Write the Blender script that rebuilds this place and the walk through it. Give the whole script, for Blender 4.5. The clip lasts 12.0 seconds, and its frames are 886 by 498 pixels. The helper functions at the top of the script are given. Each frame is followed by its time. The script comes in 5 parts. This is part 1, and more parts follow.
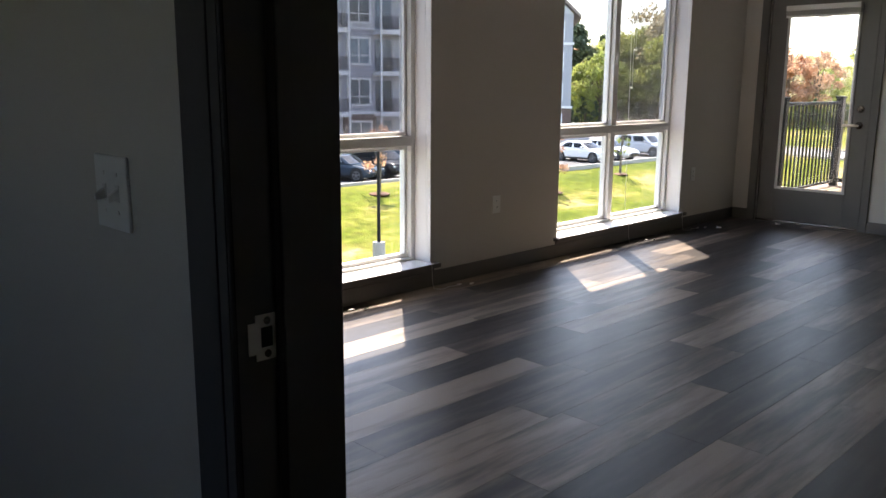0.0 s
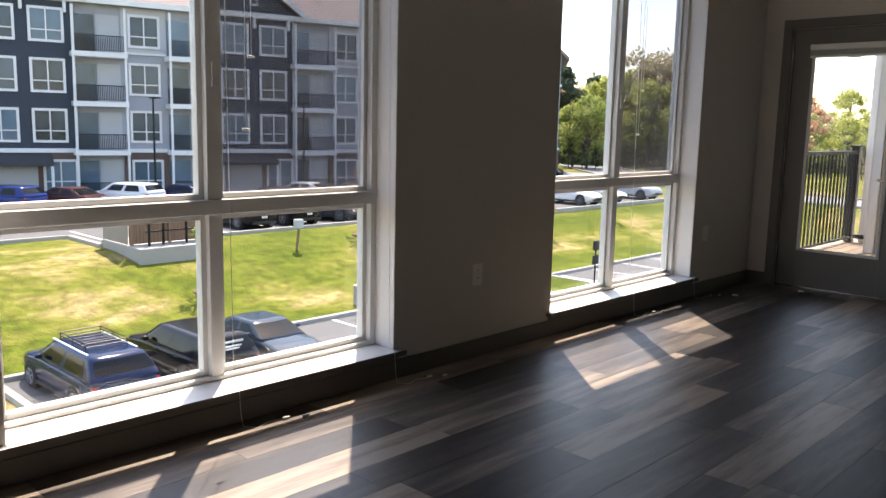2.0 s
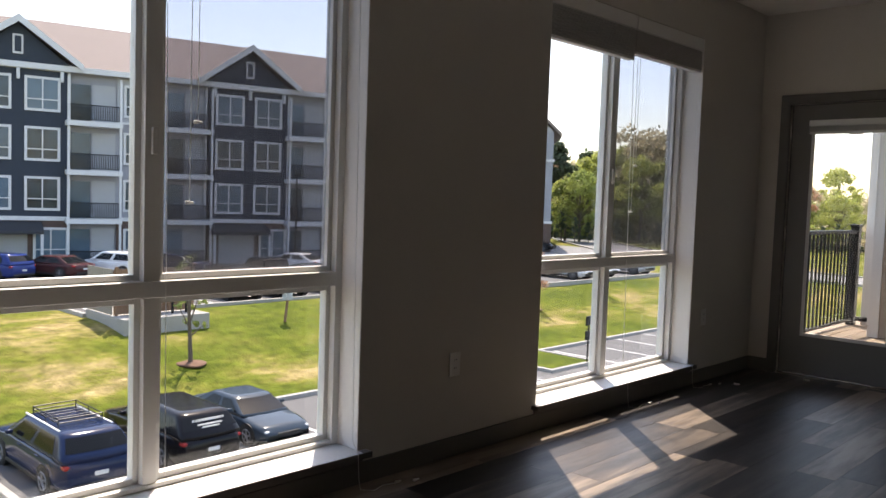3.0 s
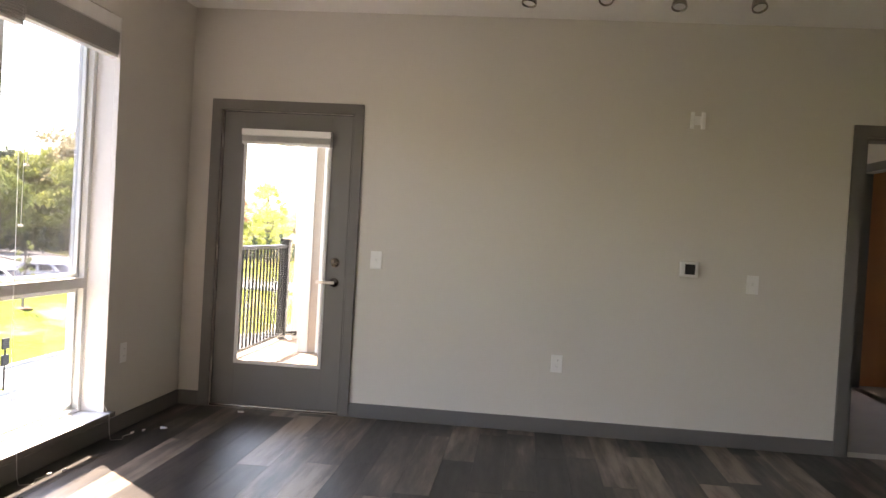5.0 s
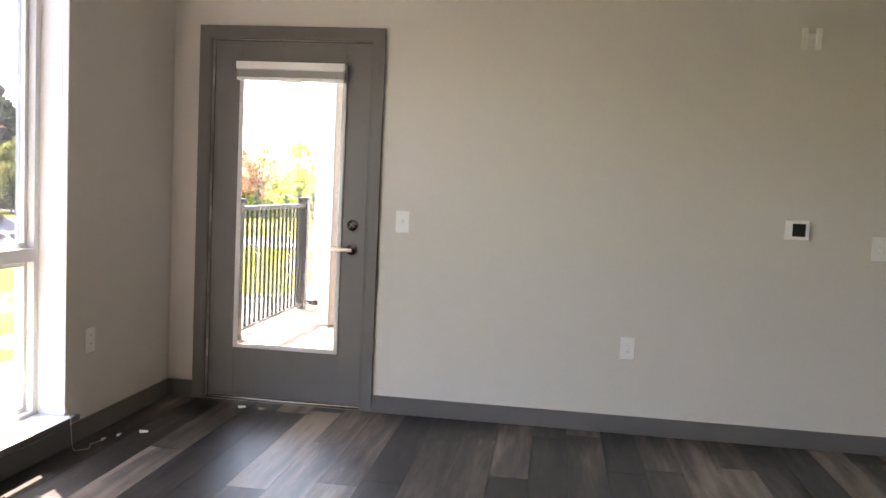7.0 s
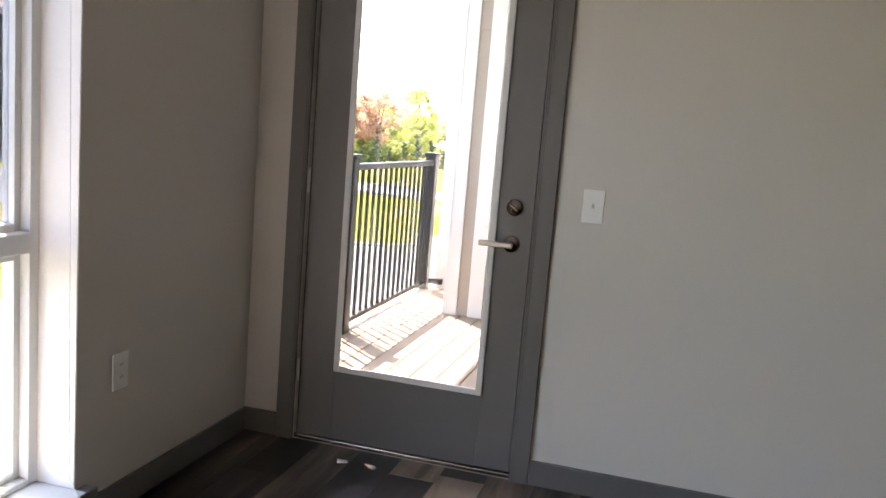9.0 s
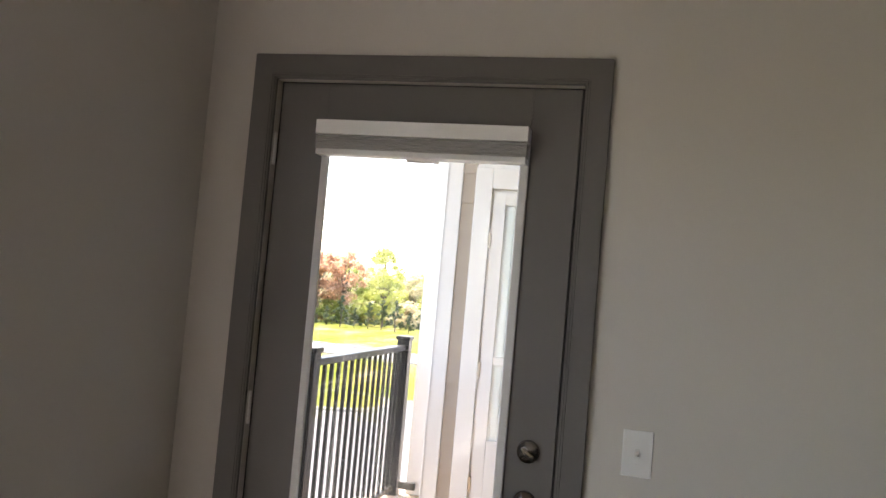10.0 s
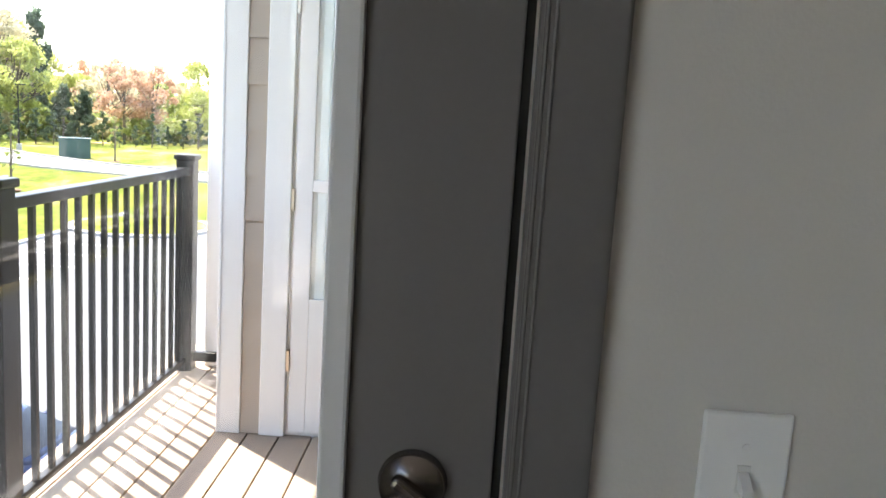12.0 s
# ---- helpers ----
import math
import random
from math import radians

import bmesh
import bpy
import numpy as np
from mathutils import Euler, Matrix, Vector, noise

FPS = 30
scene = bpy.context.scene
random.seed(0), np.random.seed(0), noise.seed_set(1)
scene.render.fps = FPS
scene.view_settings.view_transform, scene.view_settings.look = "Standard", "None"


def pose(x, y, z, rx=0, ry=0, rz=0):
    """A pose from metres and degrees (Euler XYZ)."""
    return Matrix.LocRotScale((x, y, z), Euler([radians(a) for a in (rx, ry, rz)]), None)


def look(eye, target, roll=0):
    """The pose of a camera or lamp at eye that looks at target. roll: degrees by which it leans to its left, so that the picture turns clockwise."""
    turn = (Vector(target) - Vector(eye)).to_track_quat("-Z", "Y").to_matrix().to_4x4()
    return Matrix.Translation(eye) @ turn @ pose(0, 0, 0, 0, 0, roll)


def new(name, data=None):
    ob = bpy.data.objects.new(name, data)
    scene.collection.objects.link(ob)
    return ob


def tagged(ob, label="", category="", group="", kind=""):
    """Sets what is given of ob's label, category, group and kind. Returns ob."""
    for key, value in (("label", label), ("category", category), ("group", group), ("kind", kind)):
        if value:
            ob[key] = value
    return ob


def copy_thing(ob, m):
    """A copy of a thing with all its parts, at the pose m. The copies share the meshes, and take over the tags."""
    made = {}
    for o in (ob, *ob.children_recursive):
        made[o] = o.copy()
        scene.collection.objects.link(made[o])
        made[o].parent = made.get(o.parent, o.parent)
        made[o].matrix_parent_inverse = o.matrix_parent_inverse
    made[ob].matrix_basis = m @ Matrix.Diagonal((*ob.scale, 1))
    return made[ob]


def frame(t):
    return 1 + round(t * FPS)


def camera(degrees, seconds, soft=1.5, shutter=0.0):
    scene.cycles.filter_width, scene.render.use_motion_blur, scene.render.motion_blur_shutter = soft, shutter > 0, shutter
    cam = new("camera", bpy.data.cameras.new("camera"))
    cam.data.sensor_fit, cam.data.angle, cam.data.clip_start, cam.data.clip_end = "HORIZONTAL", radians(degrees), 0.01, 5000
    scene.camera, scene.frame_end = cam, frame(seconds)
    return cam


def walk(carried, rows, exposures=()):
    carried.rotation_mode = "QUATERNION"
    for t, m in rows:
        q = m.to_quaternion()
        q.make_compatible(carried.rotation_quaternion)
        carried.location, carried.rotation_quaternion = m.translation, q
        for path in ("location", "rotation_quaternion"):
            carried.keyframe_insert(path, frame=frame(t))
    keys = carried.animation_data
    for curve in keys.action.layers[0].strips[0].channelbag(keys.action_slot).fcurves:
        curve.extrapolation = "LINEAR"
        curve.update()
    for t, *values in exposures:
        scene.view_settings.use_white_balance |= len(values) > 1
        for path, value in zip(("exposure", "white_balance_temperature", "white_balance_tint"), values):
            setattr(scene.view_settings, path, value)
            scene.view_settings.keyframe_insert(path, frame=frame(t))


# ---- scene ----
cam = camera(57.0, 12.0)
PATH = [
    (0, (-0.111, 0.908, 1.26), (-1.495, 2.297, 0.866), 0.4),
    (0.5, (-0.326, 1.133, 1.256), (-1.536, 2.688, 0.914), 0.8),
    (1, (-0.523, 1.341, 1.265), (-1.543, 3.03, 0.939), -0.0),
    (1.5, (-0.645, 1.493, 1.277), (-1.74, 3.134, 0.943), 0.4),
    (2, (-0.783, 1.715, 1.285), (-2.155, 3.138, 0.984), 1.3),
    (2.5, (-0.923, 1.871, 1.301), (-2.392, 3.21, 1.079), 2.2),
    (2.7, (-0.966, 1.946, 1.301), (-2.413, 3.314, 1.123), 2.2),
    (4.3, (-1.073, 2.666, 1.268), (-1.849, 4.509, 1.23), 3.6),
    (4.5, (-1.12, 2.732, 1.29), (-1.758, 4.627, 1.249), 3.9),
    (5, (-1.321, 2.966, 1.334), (-1.519, 4.956, 1.293), 3.3),
    (5.5, (-1.29, 3.176, 1.282), (-1.226, 5.175, 1.234), 2.9),
    (6, (-1.302, 3.43, 1.275), (-1.216, 5.427, 1.187), 3.1),
    (6.5, (-1.372, 3.702, 1.277), (-1.496, 5.694, 1.147), 3.2),
    (7, (-1.483, 4.034, 1.315), (-1.754, 6.01, 1.166), 2.7),
    (7.2, (-1.552, 4.162, 1.312), (-1.851, 6.134, 1.161), 2.7),
    (8.8, (-2.003, 5.371, 1.329), (-2.537, 7.26, 0.946), 2.2),
    (9, (-2.062, 5.547, 1.346), (-2.591, 7.454, 1.059), 4.7),
    (9.5, (-2.221, 5.926, 1.473), (-2.756, 7.852, 1.531), 5.3),
    (10, (-2.361, 6.303, 1.501), (-2.845, 8.241, 1.606), 5.0),
    (10.5, (-2.446, 6.74, 1.472), (-2.894, 8.687, 1.388), 6.0),
    (11, (-2.539, 7.149, 1.429), (-2.841, 9.107, 1.16), 3.7),
    (11.5, (-2.594, 7.529, 1.41), (-2.724, 9.497, 1.077), 2.8),
    (12, (-2.616, 7.897, 1.414), (-2.649, 9.873, 1.101), 3.6),
]
EXPOSURE = [(0.0, 2.55, 7400, 18), (1.0, 2.75, 7400, 18), (1.5, 2.6, 7450, 18), (2.0, 1.98, 7500, 18), (2.7, 1.58, 7500, 18), (4.3, 2.65, 8000, 20), (5.0, 3.8, 8200, 22), (5.5, 4.45, 8200, 25), (6.0, 4.8, 8100, 24), (6.5, 4.6, 7900, 23),
            (7.2, 3.95, 7700, 21), (9.0, 3.5, 7400, 20), (9.5, 3.2, 7500, 20), (10.5, 3.15, 7400, 19), (11.0, 3.15, 7300, 18), (12.0, 3.0, 6900, 14)]
walk(cam, [(t, look(eye, target, roll)) for t, eye, target, roll in PATH], EXPOSURE)

# ---- world and sun ----
SUN_EL, SUN_AZ = radians(60.5), math.atan2(-0.754, 0.657)  # azimuth from +y towards +x
world = bpy.data.worlds.new("sky")
scene.world = world
world.use_nodes = True
wn = world.node_tree.nodes
sky = wn.new("ShaderNodeTexSky")
sky.sky_type, sky.sun_disc = "NISHITA", False
sky.sun_elevation, sky.sun_rotation = SUN_EL, SUN_AZ
sky.air_density, sky.dust_density = 1.0, 1.2
wn["Background"].inputs[1].default_value = 0.15
world.node_tree.links.new(sky.outputs[0], wn["Background"].inputs[0])
sun = new("sun", bpy.data.lights.new("sun", "SUN"))
sun.data.energy, sun.data.angle, sun.data.color = 2.8, radians(0.5), (1.0, 0.95, 0.87)
to_sun = Vector((math.sin(SUN_AZ) * math.cos(SUN_EL), math.cos(SUN_AZ) * math.cos(SUN_EL), math.sin(SUN_EL)))
sun.matrix_world = look(Vector((-20, 20, 40)), Vector((-20, 20, 40)) - to_sun)


# ---- materials ----
def mat(name, rgb, rough=0.6, metal=0.0, vary=0.12, scale=3.0, grain=60.0, bump=0.1, per_object=0.0, per_island=0.0, stretch=(1, 1, 1), coat=0.0, spec=0.5):
    m = bpy.data.materials.new(name)
    m.use_nodes = True
    n, l = m.node_tree.nodes, m.node_tree.links
    b = n["Principled BSDF"]
    tc, mp = n.new("ShaderNodeTexCoord"), n.new("ShaderNodeMapping")
    mp.inputs["Scale"].default_value = stretch
    l.new(tc.outputs["Object"], mp.inputs[0])
    big, fine = n.new("ShaderNodeTexNoise"), n.new("ShaderNodeTexNoise")
    big.inputs["Scale"].default_value, big.inputs["Detail"].default_value = scale, 4
    fine.inputs["Scale"].default_value, fine.inputs["Detail"].default_value = grain, 5
    l.new(mp.outputs[0], big.inputs["Vector"])
    l.new(mp.outputs[0], fine.inputs["Vector"])
    add = n.new("ShaderNodeMath")
    add.operation = "ADD"
    l.new(big.outputs[0], add.inputs[0])
    l.new(fine.outputs[0], add.inputs[1])
    last = add.outputs[0]
    amount = 1.0
    for on, node, k in ((per_object, "ShaderNodeObjectInfo", "Random"), (per_island, "ShaderNodeNewGeometry", "Random Per Island")):
        if on:
            oi, ma = n.new(node), n.new("ShaderNodeMath")
            ma.operation = "MULTIPLY_ADD"
            ma.inputs[1].default_value = on
            l.new(oi.outputs[k], ma.inputs[0])
            l.new(last, ma.inputs[2])
            last = ma.outputs[0]
            amount += on / 2
    mr = n.new("ShaderNodeMapRange")
    mr.inputs["From Min"].default_value, mr.inputs["From Max"].default_value = amount - 0.7, amount + 0.7
    mr.inputs["To Min"].default_value, mr.inputs["To Max"].default_value = 1 - vary * 2, 1 + vary * 2
    l.new(last, mr.inputs[0])
    mul = n.new("ShaderNodeVectorMath")
    mul.operation = "SCALE"
    mul.inputs[0].default_value = rgb
    l.new(mr.outputs[0], mul.inputs["Scale"])
    l.new(mul.outputs[0], b.inputs["Base Color"])
    rr = n.new("ShaderNodeMapRange")
    rr.inputs["To Min"].default_value, rr.inputs["To Max"].default_value = max(rough - 0.08, 0.02), min(rough + 0.08, 1)
    l.new(big.outputs[0], rr.inputs[0])
    l.new(rr.outputs[0], b.inputs["Roughness"])
    b.inputs["Metallic"].default_value = metal
    b.inputs["Coat Weight"].default_value = coat
    b.inputs["Specular IOR Level"].default_value = spec
    if bump:
        bp = n.new("ShaderNodeBump")
        bp.inputs["Strength"].default_value, bp.inputs["Distance"].default_value = bump, 0.004
        l.new(fine.outputs[0], bp.inputs["Height"])
        l.new(bp.outputs[0], b.inputs["Normal"])
    return m


def ramp_over(m, stops, fac_scale, detail=5, stretch=(1, 1, 1), per_object=0.0, gain=1.0):
    """Recolour m with a ramp over its own noise."""
    n, l = m.node_tree.nodes, m.node_tree.links
    tc, mp, no, cr = n.new("ShaderNodeTexCoord"), n.new("ShaderNodeMapping"), n.new("ShaderNodeTexNoise"), n.new("ShaderNodeValToRGB")
    mp.inputs["Scale"].default_value = stretch
    no.inputs["Scale"].default_value, no.inputs["Detail"].default_value, no.inputs["Roughness"].default_value = fac_scale, detail, 0.62
    l.new(tc.outputs["Object"], mp.inputs[0])
    last = no.outputs[0]
    if gain != 1.0:
        gn = n.new("ShaderNodeMapRange")
        gn.clamp = False
        gn.inputs["To Min"].default_value, gn.inputs["To Max"].default_value = 0.5 - gain / 2, 0.5 + gain / 2
        l.new(last, gn.inputs[0])
        last = gn.outputs[0]
    if per_object:
        oi, sc, ad, ma = n.new("ShaderNodeObjectInfo"), n.new("ShaderNodeMath"), n.new("ShaderNodeVectorMath"), n.new("ShaderNodeMath")
        sc.operation, sc.inputs[1].default_value = "MULTIPLY", 37.0
        l.new(oi.outputs["Random"], sc.inputs[0])
        l.new(mp.outputs[0], ad.inputs[0])
        l.new(sc.outputs[0], ad.inputs[1])
        l.new(ad.outputs[0], no.inputs["Vector"])
        sh = n.new("ShaderNodeMath")
        sh.operation, sh.inputs[1].default_value = "SUBTRACT", 0.5
        l.new(oi.outputs["Random"], sh.inputs[0])
        ma.operation, ma.inputs[1].default_value = "MULTIPLY_ADD", per_object
        l.new(sh.outputs[0], ma.inputs[0])
        l.new(last, ma.inputs[2])
        last = ma.outputs[0]
    else:
        l.new(mp.outputs[0], no.inputs["Vector"])
    els = cr.color_ramp.elements
    while len(els) < len(stops):
        els.new(0.5)
    for e, (p, c) in zip(els, stops):
        e.position, e.color = p, (*c, 1)
    l.new(last, cr.inputs[0])
    l.new(cr.outputs[0], n["Principled BSDF"].inputs["Base Color"])
    return m


def glass(name, tint=(0.96, 0.98, 0.98), veil=0.0, veil_rgb=(0.3, 0.3, 0.32)):
    m = bpy.data.materials.new(name)
    m.use_nodes = True
    n, l = m.node_tree.nodes, m.node_tree.links
    tr, gl, lw, mx = n.new("ShaderNodeBsdfTransparent"), n.new("ShaderNodeBsdfGlossy"), n.new("ShaderNodeLayerWeight"), n.new("ShaderNodeMixShader")
    pw, sc = n.new("ShaderNodeMath"), n.new("ShaderNodeMath")
    tr.inputs[0].default_value, gl.inputs["Roughness"].default_value = (*tint, 1), 0.01
    lw.inputs[0].default_value = 0.5
    pw.operation, pw.inputs[1].default_value = "POWER", 4.0
    sc.operation, sc.inputs[1].default_value, sc.inputs[2].default_value = "MULTIPLY_ADD", 0.5, 0.03
    l.new(lw.outputs["Facing"], pw.inputs[0])
    l.new(pw.outputs[0], sc.inputs[0])
    l.new(sc.outputs[0], mx.inputs[0])
    l.new(tr.outputs[0], mx.inputs[1])
    l.new(gl.outputs[0], mx.inputs[2])
    end = mx.outputs[0]
    if veil:
        df, m2 = n.new("ShaderNodeBsdfDiffuse"), n.new("ShaderNodeMixShader")
        df.inputs[0].default_value = (*veil_rgb, 1)
        m2.inputs[0].default_value = veil
        l.new(end, m2.inputs[1])
        l.new(df.outputs[0], m2.inputs[2])
        end = m2.outputs[0]
    l.new(end, n["Material Output"].inputs[0])
    return m


WALL = mat("wall_paint", (0.66, 0.63, 0.58), 0.75, vary=0.02, scale=1.2, grain=220, bump=0.12)
CEIL = mat("ceiling_paint", (0.87, 0.85, 0.82), 0.85, vary=0.02, grain=160, bump=0.2)
TRIM = mat("grey_trim_paint", (0.150, 0.142, 0.134), 0.42, vary=0.04, grain=90, bump=0.05)
DOORPAINT = mat("grey_door_paint", (0.158, 0.150, 0.141), 0.38, vary=0.03, scale=2, grain=140, bump=0.06)
DARKTRIM = mat("charcoal_jamb_paint", (0.10, 0.10, 0.105), 0.4, vary=0.05, grain=90, bump=0.05)
LEAFDOOR = mat("pale_grey_door_paint", (0.36, 0.36, 0.38), 0.45, vary=0.03, grain=120, bump=0.05)
BLACK = mat("black_rubber", (0.012, 0.012, 0.012), 0.6, bump=0)
VINYL = mat("white_vinyl", (0.74, 0.74, 0.72), 0.35, vary=0.02, bump=0.03)
PLASTIC = mat("white_plastic", (0.86, 0.86, 0.84), 0.35, vary=0.01, bump=0)
BLIND = mat("blind_slat", (0.50, 0.49, 0.47), 0.5, vary=0.05, stretch=(1, 1, 8), bump=0.05)
SILL = mat("sill_white_paint", (0.74, 0.74, 0.73), 0.4, vary=0.04, bump=0.05)
NICKEL = mat("satin_nickel", (0.55, 0.50, 0.45), 0.28, 1.0, vary=0.04, bump=0.02)
DARKNICKEL = mat("dark_nickel", (0.30, 0.27, 0.24), 0.24, 1.0, vary=0.05, bump=0.02)
STEEL = mat("strike_steel", (0.86, 0.85, 0.83), 0.5, 0.25, vary=0.03, bump=0.02)
ALU = mat("black_aluminium", (0.009, 0.009, 0.010), 0.42, vary=0.05, bump=0.02, spec=0.22)
CONC = mat("concrete", (0.35, 0.335, 0.31), 0.85, vary=0.1, scale=2, grain=40, bump=0.3)
ASPHALT = mat("asphalt", (0.105, 0.104, 0.106), 0.9, vary=0.12, scale=0.3, grain=50, bump=0.4)
ROADPALE = mat("pale_asphalt", (0.20, 0.20, 0.20), 0.9, vary=0.1, scale=0.2, grain=40, bump=0.3)
PAINT = mat("road_paint", (0.72, 0.72, 0.70), 0.7, vary=0.06, bump=0.1)
SIDING = mat("beige_siding", (0.42, 0.35, 0.29), 0.7, vary=0.05, scale=2, grain=60, bump=0.15)
WHITEWOOD = mat("white_painted_wood", (0.80, 0.78, 0.76), 0.5, vary=0.02, bump=0.05)
DECK = mat("deck_board", (0.30, 0.23, 0.17), 0.75, vary=0.16, scale=2.5, grain=70, stretch=(8, 1, 1), bump=0.4, per_object=0.4)
BLUE = mat("navy_siding", (0.030, 0.042, 0.062), 0.7, vary=0.05, bump=0.1)
GREYSIDE = mat("grey_siding", (0.34, 0.35, 0.39), 0.7, vary=0.05, bump=0.1)
PALESIDE = mat("pale_siding", (0.46, 0.47, 0.49), 0.7, vary=0.04, bump=0.1)
BRICK = mat("brown_brick", (0.13, 0.085, 0.07), 0.85, vary=0.2, scale=3, grain=14, bump=0.3)
SHINGLE = mat("tan_shingle", (0.205, 0.165, 0.152), 0.9, vary=0.12, scale=1.0, grain=10, bump=0.4)
DARKROOF = mat("dark_awning", (0.035, 0.038, 0.045), 0.6, vary=0.1, bump=0.1)
FARTRIM = mat("white_house_trim", (0.72, 0.72, 0.72), 0.6, vary=0.03, bump=0.02)
# sky reflection is put into the bluish, uneven base colour
FARGLASS = mat("far_glass_sky_tint", (0.075, 0.12, 0.16), 0.08, vary=0.45, scale=0.35, grain=0.8, bump=0, per_object=1.0)
# orange base colour holds the warm light inside the closet
CLOSET = mat("orange_lit_closet", (0.60, 0.32, 0.16), 0.8, vary=0.04, bump=0.05)
CARPET = mat("carpet", (0.36, 0.33, 0.31), 0.95, vary=0.08, grain=300, bump=0.8)
FENCE = mat("fence_wood", (0.26, 0.15, 0.09), 0.8, vary=0.15, scale=2, grain=30, stretch=(4, 4, 1), bump=0.3)
GREYWOOD = mat("grey_fence_wood", (0.30, 0.27, 0.235), 0.85, vary=0.15, scale=2, grain=30, stretch=(4, 4, 1), bump=0.3)
BARK = mat("bark", (0.13, 0.10, 0.075), 0.9, vary=0.2, scale=4, grain=30, bump=0.5)
MULCH = mat("mulch", (0.15, 0.08, 0.05), 0.95, vary=0.25, grain=40, bump=0.6)
GREENBOX = mat("utility_green", (0.03, 0.07, 0.055), 0.5, bump=0.05)
GRASS = ramp_over(mat("grass", (0.1, 0.15, 0.03), 0.95, vary=0.1, scale=0.5, grain=9, bump=1.0, spec=0.1),
                  [(0.02, (0.055, 0.080, 0.008)), (0.40, (0.098, 0.120, 0.013)), (0.62, (0.155, 0.152, 0.028)), (0.80, (0.27, 0.215, 0.085)), (1.0, (0.42, 0.31, 0.16))], 0.24, 15, (1, 0.45, 1), gain=3.0)
for node in GRASS.node_tree.nodes:
    if node.bl_idname == "ShaderNodeBump":
        node.inputs["Distance"].default_value = 0.08
    if node.bl_idname == "ShaderNodeTexNoise" and node.inputs["Detail"].default_value > 14:
        node.inputs["Roughness"].default_value = 0.72
gn, gl = GRASS.node_tree.nodes, GRASS.node_tree.links
blades, spread_map, shade, gcoord = gn.new("ShaderNodeTexNoise"), gn.new("ShaderNodeMapRange"), gn.new("ShaderNodeVectorMath"), gn.new("ShaderNodeTexCoord")
blades.inputs["Scale"].default_value, blades.inputs["Detail"].default_value, blades.inputs["Roughness"].default_value = 2.2, 8, 0.75
spread_map.inputs["From Min"].default_value, spread_map.inputs["From Max"].default_value = 0.3, 0.7
spread_map.inputs["To Min"].default_value, spread_map.inputs["To Max"].default_value = 0.45, 1.6
shade.operation = "SCALE"
gbase = gn["Principled BSDF"].inputs["Base Color"]
gl.new(gcoord.outputs["Object"], blades.inputs["Vector"])
gl.new(blades.outputs[0], spread_map.inputs[0])
gl.new(gbase.links[0].from_socket, shade.inputs[0])
gl.new(spread_map.outputs[0], shade.inputs["Scale"])
gl.new(shade.outputs[0], gbase)
FLOOR = ramp_over(mat("vinyl_plank", (0.1, 0.09, 0.08), 0.40, vary=0.1, scale=4, grain=120, stretch=(6, 1, 1), bump=0.16),
                  [(0.04, (0.015, 0.013, 0.013)), (0.36, (0.042, 0.035, 0.031)), (0.62, (0.105, 0.084, 0.068)), (0.98, (0.28, 0.225, 0.175))], 2.2, 14, (5.5, 0.6, 1), 1.0, 1.9)
PANE = glass("window_glass")
SCREENED = glass("screened_glass", (0.68, 0.69, 0.72), 0.16, (0.50, 0.50, 0.52))
DOORGLASS = glass("door_glass", (0.95, 0.96, 0.95))


def leafmat(name, rgb):
    m = mat(name, rgb, 0.6, vary=0.22, scale=0.4, grain=3, bump=0, per_island=0.8)
    n, l = m.node_tree.nodes, m.node_tree.links
    b = n["Principled BSDF"]
    tl, mx = n.new("ShaderNodeBsdfTranslucent"), n.new("ShaderNodeMixShader")
    mx.inputs[0].default_value = 0.5
    l.new(b.inputs["Base Color"].links[0].from_socket, tl.inputs[0])
    l.new(b.outputs[0], mx.inputs[1])
    l.new(tl.outputs[0], mx.inputs[2])
    l.new(mx.outputs[0], n["Material Output"].inputs[0])
    return m


LEAVES = {"green": leafmat("leaf_green", (0.27, 0.32, 0.09)), "lime": leafmat("leaf_lime", (0.42, 0.45, 0.13)), "dark": leafmat("leaf_dark", (0.085, 0.12, 0.07)),
          "rust": leafmat("leaf_rust", (0.52, 0.31, 0.20)), "tan": leafmat("leaf_tan", (0.52, 0.46, 0.29))}


# ---- mesh helpers ----
def box(bm, x0, x1, y0, y1, z0, z1, bevel=0.0):
    g = bmesh.ops.create_cube(bm, size=1, matrix=Matrix.LocRotScale(((x0 + x1) / 2, (y0 + y1) / 2, (z0 + z1) / 2), None, (abs(x1 - x0), abs(y1 - y0), abs(z1 - z0))))
    if bevel:
        es = list({e for v in g["verts"] for e in v.link_edges})
        bmesh.ops.bevel(bm, geom=es, offset=bevel, segments=2, affect="EDGES", profile=0.5)
    return bm


def nbox(*a, **k):
    return box(bmesh.new(), *a, **k)


def rod(bm, p, q, r, n=12, r2=None):
    p, q = Vector(p), Vector(q)
    m = Matrix.Translation((p + q) / 2) @ (q - p).to_track_quat("Z", "Y").to_matrix().to_4x4()
    bmesh.ops.create_cone(bm, cap_ends=True, segments=n, radius1=r, radius2=r if r2 is None else r2, depth=(q - p).length, matrix=m)
    return bm


